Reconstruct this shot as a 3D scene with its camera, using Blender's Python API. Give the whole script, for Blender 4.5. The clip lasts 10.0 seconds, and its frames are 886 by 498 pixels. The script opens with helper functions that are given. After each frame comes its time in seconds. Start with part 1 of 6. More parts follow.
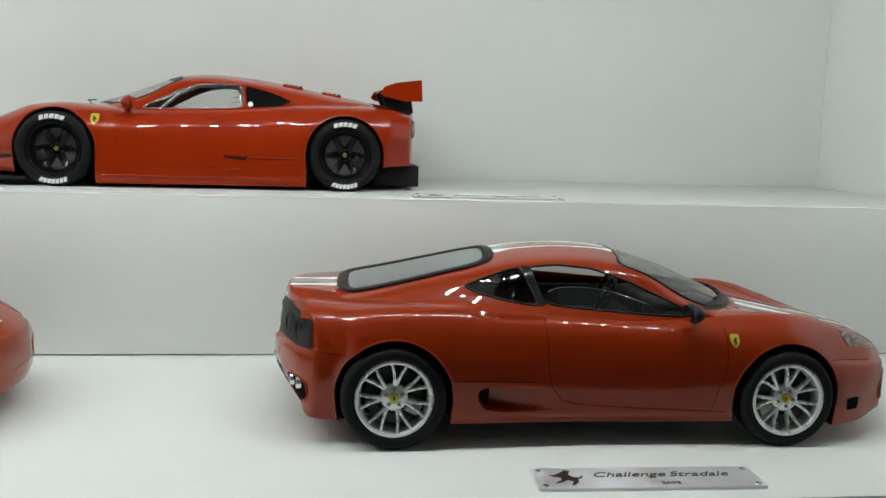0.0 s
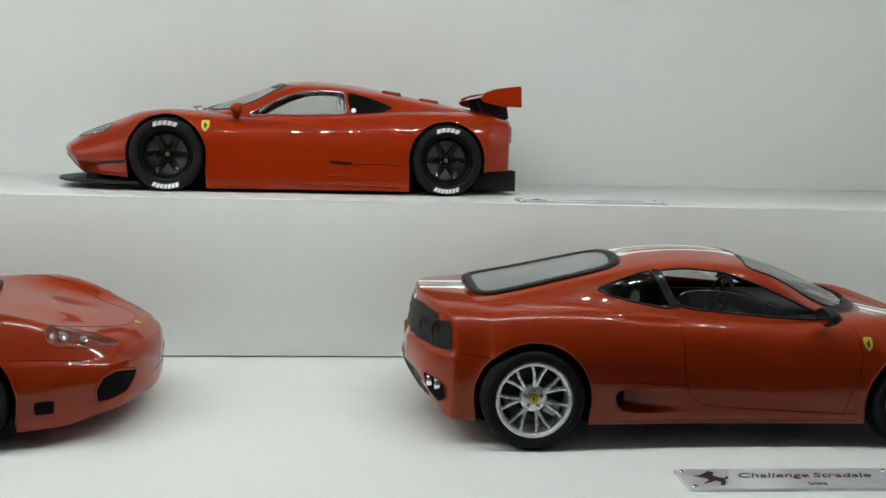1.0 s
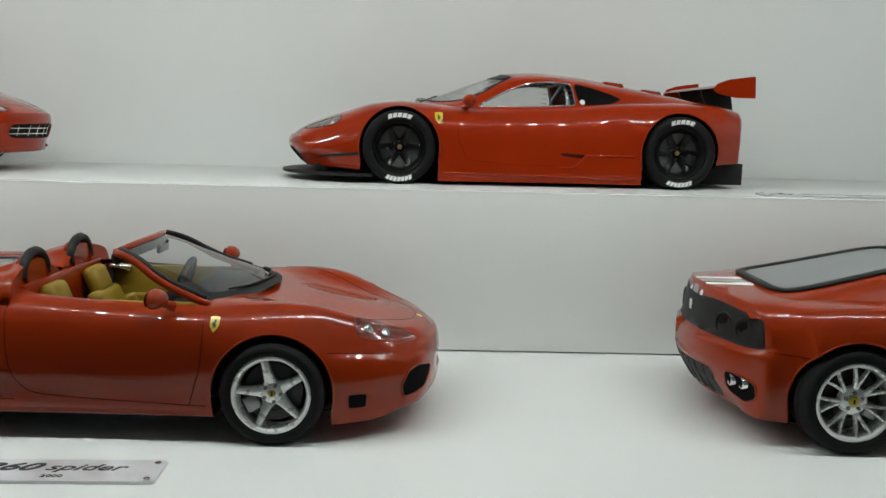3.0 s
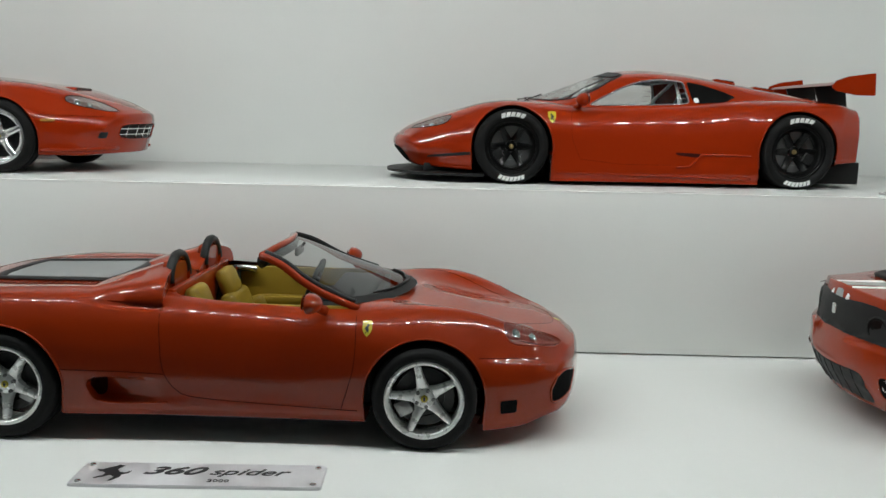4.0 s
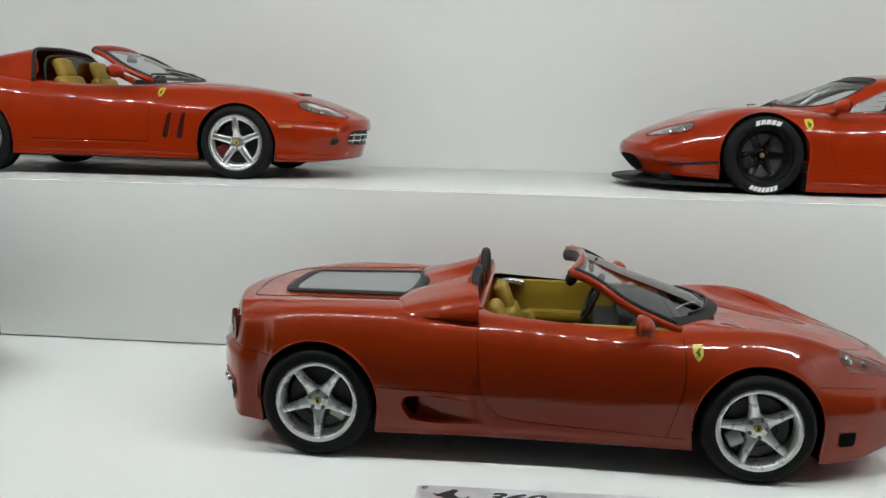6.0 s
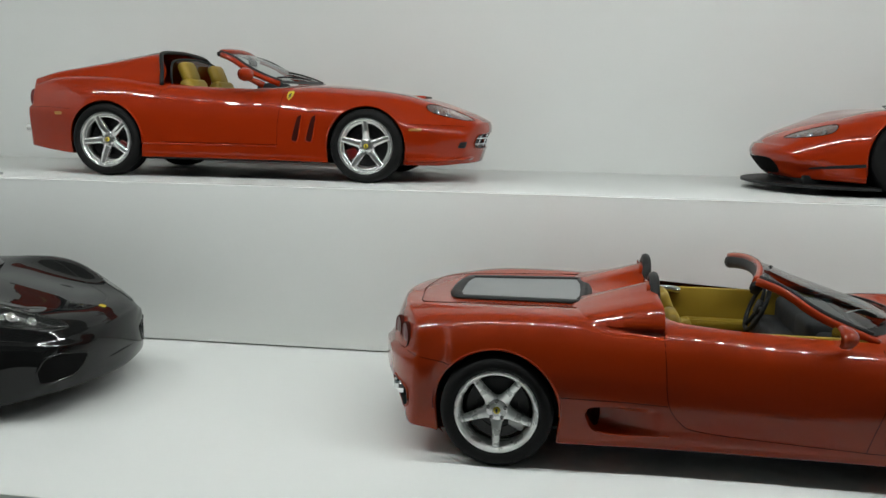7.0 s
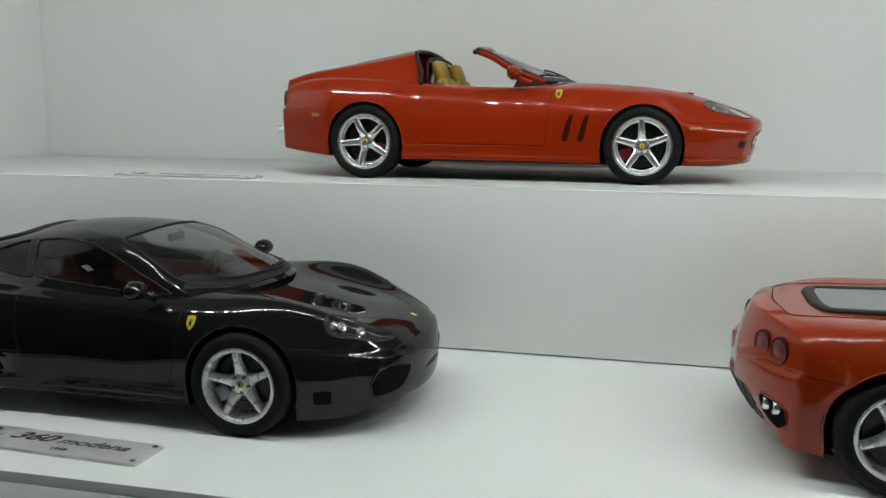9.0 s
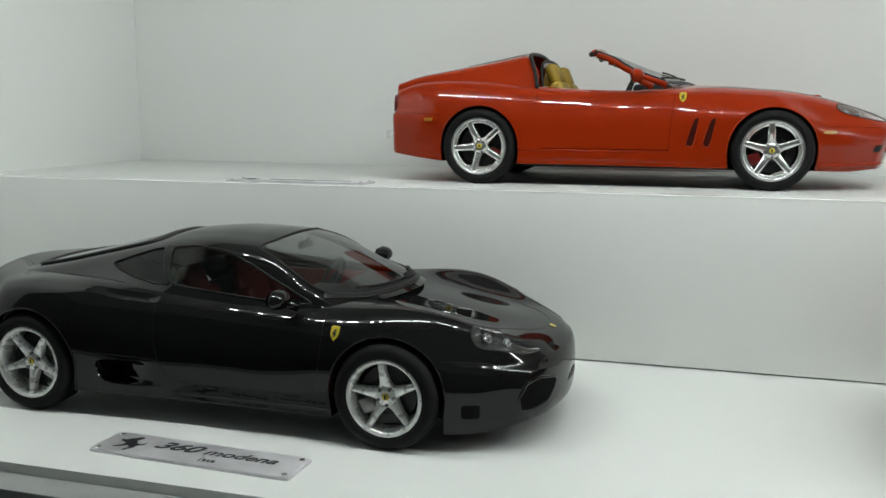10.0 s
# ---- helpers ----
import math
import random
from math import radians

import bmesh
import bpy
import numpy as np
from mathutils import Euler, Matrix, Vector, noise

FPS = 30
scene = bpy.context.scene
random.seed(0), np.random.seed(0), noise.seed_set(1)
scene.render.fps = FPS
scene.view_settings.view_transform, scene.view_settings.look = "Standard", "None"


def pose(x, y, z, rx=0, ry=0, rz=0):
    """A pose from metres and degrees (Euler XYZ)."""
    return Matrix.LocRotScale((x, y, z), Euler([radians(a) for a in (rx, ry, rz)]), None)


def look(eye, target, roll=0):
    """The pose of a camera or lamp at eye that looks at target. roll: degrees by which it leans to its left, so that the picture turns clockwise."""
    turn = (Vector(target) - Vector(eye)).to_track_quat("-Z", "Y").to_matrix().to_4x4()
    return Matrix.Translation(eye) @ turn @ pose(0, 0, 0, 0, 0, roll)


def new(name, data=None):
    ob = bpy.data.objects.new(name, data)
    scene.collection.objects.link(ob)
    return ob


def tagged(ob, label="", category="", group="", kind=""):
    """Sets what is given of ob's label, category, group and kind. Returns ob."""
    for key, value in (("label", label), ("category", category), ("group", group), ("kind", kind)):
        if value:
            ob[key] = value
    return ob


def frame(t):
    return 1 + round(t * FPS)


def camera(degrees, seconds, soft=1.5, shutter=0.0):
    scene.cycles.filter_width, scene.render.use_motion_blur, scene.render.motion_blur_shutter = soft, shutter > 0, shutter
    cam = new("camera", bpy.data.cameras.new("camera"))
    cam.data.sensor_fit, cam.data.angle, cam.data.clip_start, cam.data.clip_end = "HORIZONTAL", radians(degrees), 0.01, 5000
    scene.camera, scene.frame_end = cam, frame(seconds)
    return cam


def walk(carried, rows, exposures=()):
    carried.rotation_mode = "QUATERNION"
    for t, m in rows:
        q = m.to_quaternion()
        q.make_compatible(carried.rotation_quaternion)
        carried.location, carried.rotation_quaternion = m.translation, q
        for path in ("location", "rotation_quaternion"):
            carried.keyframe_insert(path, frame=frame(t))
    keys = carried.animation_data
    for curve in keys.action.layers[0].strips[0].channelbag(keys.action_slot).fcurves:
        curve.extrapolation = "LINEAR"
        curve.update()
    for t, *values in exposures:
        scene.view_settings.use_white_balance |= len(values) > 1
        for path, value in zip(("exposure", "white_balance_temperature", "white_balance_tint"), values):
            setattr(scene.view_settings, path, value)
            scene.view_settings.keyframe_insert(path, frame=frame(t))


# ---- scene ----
cam = camera(54.11, 10.0)
PATH = [
    (0, (0.0016, -0.2970, 0.1143), (0.2332, 1.6699, -0.1647), 1.68),
    (0.5, (-0.0199, -0.2990, 0.1147), (0.1939, 1.6705, -0.1602), 1.69),
    (1, (-0.0414, -0.2985, 0.1135), (0.1434, 1.6746, -0.1560), 1.52),
    (1.5, (-0.0645, -0.2967, 0.1125), (0.0932, 1.6788, -0.1568), 1.30),
    (2, (-0.0866, -0.2920, 0.1107), (0.0345, 1.6856, -0.1625), 1.30),
    (2.5, (-0.1074, -0.2887, 0.1100), (-0.0261, 1.6900, -0.1693), 1.43),
    (4, (-0.1707, -0.2821, 0.1124), (-0.1943, 1.6947, -0.1907), 1.20),
    (4.5, (-0.1896, -0.2792, 0.1130), (-0.2522, 1.6961, -0.1943), 1.16),
    (5, (-0.2110, -0.2766, 0.1124), (-0.3137, 1.6974, -0.1922), 1.26),
    (5.5, (-0.2320, -0.2760, 0.1148), (-0.3744, 1.6945, -0.1965), 1.26),
    (6, (-0.2555, -0.2731, 0.1155), (-0.4424, 1.6935, -0.1974), 1.27),
    (7.5, (-0.3318, -0.2711, 0.1142), (-0.6506, 1.6786, -0.1974), 1.03),
    (8, (-0.3609, -0.2697, 0.1129), (-0.7369, 1.6692, -0.2022), 0.98),
    (8.5, (-0.3815, -0.2702, 0.1135), (-0.7928, 1.6618, -0.2000), 0.80),
    (9, (-0.3995, -0.2692, 0.1140), (-0.8545, 1.6525, -0.2025), 0.44),
    (9.5, (-0.4191, -0.2682, 0.1137), (-0.9185, 1.6431, -0.1989), 0.12),
    (10, (-0.4380, -0.2695, 0.1148), (-0.9843, 1.6290, -0.1973), 0.20),
]
EXPOSURE = [(0.0, 0.04, 6500, 11), (0.5, 0.0, 6500, 11), (1.0, -0.04, 6500, 11), (1.5, -0.14, 6500, 11), (2.0, -0.16, 6500, 11), (2.5, -0.17, 6500, 11), (4.0, -0.13, 6500, 12), (4.5, -0.06, 6500, 13), (5.0, -0.03, 6500, 14), (5.5, -0.01, 6500, 14), (6.0, 0.0, 6500, 14), (7.5, -0.20, 6500, 11), (8.0, -0.24, 6500, 10), (8.5, -0.23, 6500, 10), (9.0, -0.17, 6500, 10), (9.5, -0.11, 6500, 10), (10.0, 0.0, 6500, 11)]
walk(cam, [(t, look(eye, target, roll)) for t, eye, target, roll in PATH], EXPOSURE)

# ---- light ----
LED_Y, CEIL = -0.020, 0.36
world = bpy.data.worlds.new("dim_room")
scene.world = world
world.use_nodes = True
world.node_tree.nodes["Background"].inputs["Color"].default_value = (0.75, 0.9, 0.85, 1)
world.node_tree.nodes["Background"].inputs["Strength"].default_value = 0.085


# ---- materials ----
def material(name, color, rough=0.5, metal=0.0, coat=0.0, grain=0.0, grain_scale=400.0, bump=0.0, spec=0.5, patch=0.0):
    """A principled surface with two scales of variation in tone and roughness, and fine relief."""
    m = bpy.data.materials.new(name)
    m.use_nodes = True
    t = m.node_tree
    p = t.nodes["Principled BSDF"]
    p.inputs["Base Color"].default_value = (*color, 1)
    p.inputs["Roughness"].default_value = rough
    p.inputs["Metallic"].default_value = metal
    p.inputs["Specular IOR Level"].default_value = spec
    p.inputs["Coat Weight"].default_value = coat
    p.inputs["Coat IOR"].default_value = 1.40
    p.inputs["Coat Roughness"].default_value = 0.010
    co = t.nodes.new("ShaderNodeTexCoord")
    fine = t.nodes.new("ShaderNodeTexNoise")
    fine.inputs["Scale"].default_value, fine.inputs["Detail"].default_value = grain_scale, 4
    wide = t.nodes.new("ShaderNodeTexNoise")
    wide.inputs["Scale"].default_value, wide.inputs["Detail"].default_value = grain_scale / 18, 3
    t.links.new(co.outputs["Object"], fine.inputs["Vector"])
    t.links.new(co.outputs["Object"], wide.inputs["Vector"])
    if grain or patch:
        add = t.nodes.new("ShaderNodeMath")
        add.operation = "MULTIPLY_ADD"
        t.links.new(fine.outputs["Fac"], add.inputs[0])
        add.inputs[1].default_value = grain
        mul = t.nodes.new("ShaderNodeMath")
        mul.operation = "MULTIPLY_ADD"
        t.links.new(wide.outputs["Fac"], mul.inputs[0])
        mul.inputs[1].default_value = patch
        mul.inputs[2].default_value = 1 - (grain + patch) / 2
        t.links.new(mul.outputs[0], add.inputs[2])
        mix = t.nodes.new("ShaderNodeVectorMath")
        mix.operation = "SCALE"
        mix.inputs[0].default_value = color
        t.links.new(add.outputs[0], mix.inputs["Scale"])
        t.links.new(mix.outputs["Vector"], p.inputs["Base Color"])
    rr = t.nodes.new("ShaderNodeMapRange")
    rr.inputs["To Min"].default_value, rr.inputs["To Max"].default_value = rough * 0.85, min(1, rough * 1.15)
    t.links.new(wide.outputs["Fac"], rr.inputs["Value"])
    t.links.new(rr.outputs["Result"], p.inputs["Roughness"])
    if bump:
        b = t.nodes.new("ShaderNodeBump")
        b.inputs["Strength"].default_value, b.inputs["Distance"].default_value = bump, 0.0002
        t.links.new(fine.outputs["Fac"], b.inputs["Height"])
        t.links.new(b.outputs["Normal"], p.inputs["Normal"])
    return m


def glass(name, tint, ior=1.5):
    """Thin clear plastic: a mirror gloss over a tinted see-through sheet."""
    m = bpy.data.materials.new(name)
    m.use_nodes = True
    t = m.node_tree
    t.nodes.clear()
    out = t.nodes.new("ShaderNodeOutputMaterial")
    mix = t.nodes.new("ShaderNodeMixShader")
    see = t.nodes.new("ShaderNodeBsdfTransparent")
    see.inputs["Color"].default_value = (*tint, 1)
    gloss = t.nodes.new("ShaderNodeBsdfGlossy")
    gloss.inputs["Roughness"].default_value = 0.03
    r0 = ((ior - 1) / (ior + 1)) ** 2
    facing = t.nodes.new("ShaderNodeLayerWeight")
    facing.inputs["Blend"].default_value = 0.5
    power = t.nodes.new("ShaderNodeMath")
    power.operation = "POWER"
    power.inputs[1].default_value = 5.0
    t.links.new(facing.outputs["Facing"], power.inputs[0])
    share = t.nodes.new("ShaderNodeMath")
    share.operation = "MULTIPLY_ADD"
    share.inputs[1].default_value, share.inputs[2].default_value = 1 - r0, r0
    t.links.new(power.outputs[0], share.inputs[0])
    t.links.new(share.outputs[0], mix.inputs[0])
    t.links.new(see.outputs[0], mix.inputs[1])
    t.links.new(gloss.outputs[0], mix.inputs[2])
    t.links.new(mix.outputs[0], out.inputs[0])
    return m


def glow(name, color, strength):
    m = bpy.data.materials.new(name)
    m.use_nodes = True
    p = m.node_tree.nodes["Principled BSDF"]
    p.inputs["Base Color"].default_value = (0.8, 0.8, 0.8, 1)
    p.inputs["Emission Color"].default_value = (*color, 1)
    p.inputs["Emission Strength"].default_value = strength
    return m


PANEL = material("white_laminate", (0.79, 0.80, 0.78), 0.42, grain=0.02, grain_scale=600, bump=0.03, patch=0.03)
# greyer than PANEL: the tier's weaker light is put into its colour
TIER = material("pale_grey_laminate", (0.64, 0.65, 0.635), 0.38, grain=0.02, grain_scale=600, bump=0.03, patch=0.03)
EDGING = material("white_edging", (0.82, 0.83, 0.81), 0.22, coat=0.6, grain=0.02, grain_scale=600)
TOPBOARD = material("grey_top_board", (0.33, 0.34, 0.33), 0.5, grain=0.03, grain_scale=500, patch=0.05)
CARPET = material("dark_room_floor", (0.10, 0.10, 0.10), 0.8, grain=0.3, grain_scale=300, bump=0.3, patch=0.2)
ROOM = material("dim_room_wall", (0.45, 0.46, 0.45), 0.7, grain=0.04, grain_scale=200, patch=0.06)
FASCIA = material("grey_fascia", (0.30, 0.31, 0.30), 0.5, grain=0.04, grain_scale=500, bump=0.05, patch=0.05)
CHIP = glow("led_chip", (0.93, 1.0, 0.97), 194.5)
STRIP = material("led_tape", (0.06, 0.06, 0.06), 0.6)
RED = material("orange_red_paint", (0.280, 0.0235, 0.0006), 0.45, coat=1.0, grain=0.06, grain_scale=9000, patch=0.04, spec=0.08)
RED_B = material("bright_red_paint", (0.300, 0.0205, 0.0008), 0.5, coat=1.0, grain=0.03, grain_scale=7000, patch=0.03, spec=0.05)
BLACK = material("black_paint", (0.0075, 0.0075, 0.0075), 0.5, coat=0.8, spec=0.0)
BLACK.node_tree.nodes["Principled BSDF"].inputs["Coat IOR"].default_value = 1.50
RUBBER = material("tyre_rubber", (0.0085, 0.0085, 0.0085), 0.7, spec=0.16, grain=0.25, grain_scale=2500, bump=0.2)
TRIM = material("black_trim", (0.016, 0.016, 0.016), 0.5, spec=0.22, grain=0.2, grain_scale=3000)
GAP = material("panel_gap", (0.030, 0.005, 0.002), 0.9, spec=0.0)
# colour of black mesh, and of the shade painted over ducts and recesses
HOLE = material("dark_mesh", (0.008, 0.008, 0.008), 0.9, spec=0.03, grain=0.4, grain_scale=4000)
# colour of dark red parts, and of the shade painted over slots
VENT = material("shaded_slot", (0.045, 0.006, 0.003), 0.8, spec=0.1)
SILVER = material("silver_wheel_paint", (0.86, 0.86, 0.85), 0.28, metal=0.42, coat=0.35, grain=0.02, grain_scale=6000)
BRIGHT = material("polished_wheel_metal", (0.82, 0.82, 0.81), 0.22, metal=0.90, grain=0.04, grain_scale=6000)
CHROME = material("chrome", (0.82, 0.83, 0.83), 0.08, metal=1.0)
STEEL = material("brake_steel", (0.30, 0.30, 0.30), 0.35, metal=0.9, grain=0.15, grain_scale=4000)
DISC = material("dark_brake_disc", (0.05, 0.05, 0.05), 0.4, metal=0.8, grain=0.2, grain_scale=4000)
GLOSSBLACK = material("gloss_black_wheel", (0.0035, 0.0035, 0.0035), 0.3, coat=0.35, spec=0.1)
BRONZE = material("bronze_wheel_nut", (0.30, 0.22, 0.09), 0.35, metal=0.6, grain=0.1, grain_scale=4000)
YELLOW = material("yellow_enamel", (0.62, 0.48, 0.03), 0.3, coat=0.7)
WHITE = material("white_print", (0.80, 0.80, 0.78), 0.5)
GREY = material("grey_print", (0.28, 0.28, 0.27), 0.35, coat=0.8)
AMBER = material("amber_lens", (0.42, 0.17, 0.015), 0.3, coat=0.5)
LAMPRED = material("tail_lamp_lens", (0.12, 0.006, 0.005), 0.3, coat=0.35)
TAN = material("tan_leather", (0.30, 0.190, 0.012), 0.55, grain=0.12, grain_scale=3000, bump=0.15, patch=0.08)
REDHIDE = material("red_leather", (0.17, 0.016, 0.010), 0.5, grain=0.12, grain_scale=3000, bump=0.15)
DARKHIDE = material("black_cloth", (0.020, 0.020, 0.022), 0.8, grain=0.25, grain_scale=2500, bump=0.2)
CLEAR = glass("clear_screen", (0.72, 0.75, 0.74), 2.15)
LIGHTGLASS = glass("pale_window", (0.90, 0.92, 0.91), 1.6)
TOUCHED = glass("lightly_tinted_window", (0.40, 0.41, 0.41), 1.5)
SMOKE = glass("smoked_window", (0.030, 0.030, 0.030), 1.35)
SEEN = glass("tinted_window", (0.32, 0.33, 0.33), 1.4)
LENS = glass("headlamp_cover", (0.85, 0.86, 0.85))
# the wide tone patches imitate the sheet's banded reflections in its colour
BRUSHED = material("brushed_aluminium", (0.76, 0.75, 0.77), 0.37, metal=0.72, grain=0.08, grain_scale=1200, patch=0.55)
bt = BRUSHED.node_tree
bt.nodes["Principled BSDF"].inputs["Anisotropic"].default_value = 0.85
bt.nodes["Principled BSDF"].inputs["Anisotropic Rotation"].default_value = 0.25
tn = bt.nodes.new("ShaderNodeTangent")
tn.direction_type = "UV_MAP"
bt.links.new(tn.outputs["Tangent"], bt.nodes["Principled BSDF"].inputs["Tangent"])
rough_band = bt.nodes.new("ShaderNodeTexNoise")
rough_band.inputs["Scale"].default_value, rough_band.inputs["Detail"].default_value = 1.0, 2
spread = bt.nodes.new("ShaderNodeMapping")
spread.inputs["Scale"].default_value = (55.0, 18.0, 1.0)
place = bt.nodes.new("ShaderNodeTexCoord")
bt.links.new(place.outputs["Object"], spread.inputs["Vector"])
bt.links.new(spread.outputs["Vector"], rough_band.inputs["Vector"])
span = bt.nodes.new("ShaderNodeMapRange")
span.inputs["From Min"].default_value, span.inputs["From Max"].default_value = 0.38, 0.62
span.inputs["To Min"].default_value, span.inputs["To Max"].default_value = 0.34, 0.60
bt.links.new(rough_band.outputs["Fac"], span.inputs["Value"])
bt.links.new(span.outputs["Result"], bt.nodes["Principled BSDF"].inputs["Roughness"])
INK = material("black_engraving", (0.02, 0.02, 0.022), 0.5)


# ---- shape helpers ----
S = 1.0  # model scale of the thing being built


def part(name, bm, mat, parent, label="", smooth=True, angle=None):
    """One mesh object from a bmesh, in full-size metres scaled to the model, under a thing or part."""
    me = bpy.data.meshes.new(name)
    bm.transform(Matrix.Scale(S, 4))
    bm.normal_update()
    bm.to_mesh(me)
    bm.free()
    me.materials.append(mat)
    if smooth:
        me.polygons.foreach_set("use_smooth", [True] * len(me.polygons))
        if angle:
            me.set_sharp_from_angle(angle=radians(angle))
    ob = new(name, me)
    ob.parent = parent
    if label:
        tagged(ob, label)
    return ob


def twin(ob, m, parent):
    """A second part on the same mesh."""
    o = new(ob.name.split(".")[0], ob.data)
    o.parent, o.matrix_basis = parent, m
    if "label" in ob:
        o["label"] = ob["label"]
    return o


def pchip(xs, ys):
    xs, ys = np.array(xs, float), np.array(ys, float)
    h, d = np.diff(xs), np.diff(ys) / np.diff(xs)
    m = np.zeros(len(xs))
    for i in range(1, len(xs) - 1):
        if d[i - 1] * d[i] > 0:
            w1, w2 = 2 * h[i] + h[i - 1], h[i] + 2 * h[i - 1]
            m[i] = (w1 + w2) / (w1 / d[i - 1] + w2 / d[i])
    m[0], m[-1] = d[0], d[-1]

    def f(x):
        i = int(np.clip(np.searchsorted(xs, x) - 1, 0, len(h) - 1))
        t = min(1.0, max(0.0, (x - xs[i]) / h[i]))
        return float((1 + 2 * t) * (1 - t) ** 2 * ys[i] + t * (1 - t) ** 2 * h[i] * m[i] + t * t * (3 - 2 * t) * ys[i + 1] + t * t * (t - 1) * h[i] * m[i + 1])
    return f


def catmull(pts, n, closed=False):
    """A smooth line through the points, n steps a piece."""
    p = [np.array(q, float) for q in pts]
    k = len(p)
    out = []
    for i in range(k if closed else k - 1):
        a = p[(i - 1) % k] if closed or i else 2 * p[0] - p[1]
        b, c = p[i], p[(i + 1) % k]
        d = p[(i + 2) % k] if closed or i + 2 < k else 2 * p[-1] - p[-2]
        for j in range(n):
            t = j / n
            out.append(0.5 * (2 * b + (c - a) * t + (2 * a - 5 * b + 4 * c - d) * t * t + (3 * b - a - 3 * c + d) * t ** 3))
    if not closed:
        out.append(p[-1])
    return out


def smoothstep(a, b, x):
    t = min(1.0, max(0.0, (x - a) / (b - a)))
    return t * t * (3 - 2 * t)


def box(bm, x0, x1, y0, y1, z0, z1, bevel=0.0, seg=2, m=None):
    r = bmesh.ops.create_cube(bm, size=1.0, matrix=Matrix.Translation(((x0 + x1) / 2, (y0 + y1) / 2, (z0 + z1) / 2)) @ Matrix.Diagonal((x1 - x0, y1 - y0, z1 - z0, 1)))
    vs = r["verts"]
    if bevel:
        es = list({e for v in vs for e in v.link_edges})
        r = bmesh.ops.bevel(bm, geom=es, offset=bevel, segments=seg, affect="EDGES", profile=0.5)
        vs = list({v for f in r["faces"] for v in f.verts} | {v for v in vs if v.is_valid})
    if m is not None:
        bmesh.ops.transform(bm, matrix=m, verts=vs)
    return bm


def revolve(bm, profile, n=48, axis="y", closed=False):
    """A turned body: profile is (radius, along the axis)."""
    rings = []
    for i in range(n):
        a = 2 * math.pi * i / n
        c, s = math.cos(a), math.sin(a)
        rings.append([bm.verts.new((r * c, w, r * s)) for r, w in profile])
    k = len(profile)
    for i in range(n):
        a, b = rings[i], rings[(i + 1) % n]
        for j in range(k if closed else k - 1):
            bm.faces.new((a[j], a[(j + 1) % k], b[(j + 1) % k], b[j]))
    return bm


def tube(bm, pts, r, n=6, closed=False, flat=1.0):
    """A round bead along a line."""
    pts = [Vector(p) for p in pts]
    k = len(pts)
    rings = []
    for i, p in enumerate(pts):
        a = pts[(i - 1) % k] if closed or i else p
        b = pts[(i + 1) % k] if closed or i < k - 1 else p
        d = (b - a)
        d = d.normalized() if d.length > 1e-9 else Vector((1, 0, 0))
        u = d.cross(Vector((0, 0, 1)))
        u = u.normalized() if u.length > 1e-3 else d.cross(Vector((0, 1, 0))).normalized()
        v = d.cross(u)
        rr = r[i] if isinstance(r, (list, tuple)) else r
        rings.append([bm.verts.new(p + u * rr * math.cos(2 * math.pi * j / n) * flat + v * rr * math.sin(2 * math.pi * j / n)) for j in range(n)])
    for i in range(k if closed else k - 1):
        a, b = rings[i], rings[(i + 1) % k]
        for j in range(n):
            bm.faces.new((a[j], a[(j + 1) % n], b[(j + 1) % n], b[j]))
    if not closed:
        bm.faces.new(rings[0][::-1])
        bm.faces.new(rings[-1])
    return bm


from mathutils.bvhtree import BVHTree
from mathutils.geometry import delaunay_2d_cdt

AXES = {"side": (0, 2, 1), "top": (0, 1, 2), "front": (1, 2, 0), "rear": (1, 2, 0)}


def cast(tree, plane, a, b, sgn=-1):
    """Where a line across the car meets its skin: side lines come from y = sgn, top from above, front and rear along x."""
    if plane == "side":
        h = tree.ray_cast(Vector((a, 3 * sgn, b)), Vector((0, -sgn, 0)))
    elif plane == "top":
        h = tree.ray_cast(Vector((a, b, 3)), Vector((0, 0, -1)))
    elif plane == "front":
        h = tree.ray_cast(Vector((6, a, b)), Vector((-1, 0, 0)))
    else:
        h = tree.ray_cast(Vector((-4, a, b)), Vector((1, 0, 0)))
    return h[0], h[1]


def inside(poly, q):
    """Which of the points q lie in the polygon."""
    poly, q = np.array(poly), np.array(q)
    r = np.zeros(len(q), bool)
    for (x0, y0), (x1, y1) in zip(poly, np.roll(poly, -1, 0)):
        if y0 != y1:
            c = ((q[:, 1] < y0) != (q[:, 1] < y1)) & (q[:, 0] < (x1 - x0) * (q[:, 1] - y0) / (y1 - y0) + x0)
            r ^= c
    return r


def nearest(poly, q):
    """The nearest points of the polygon's edge, and how far they are."""
    poly, q = np.array(poly), np.array(q)
    best, where = np.full(len(q), 1e9), q.copy()
    for a, b in zip(poly, np.roll(poly, -1, 0)):
        d = b - a
        t = np.clip(((q - a) @ d) / max(d @ d, 1e-12), 0, 1)
        p = a + t[:, None] * d
        e = np.linalg.norm(q - p, axis=1)
        w = e < best
        best[w], where[w] = e[w], p[w]
    return where, best


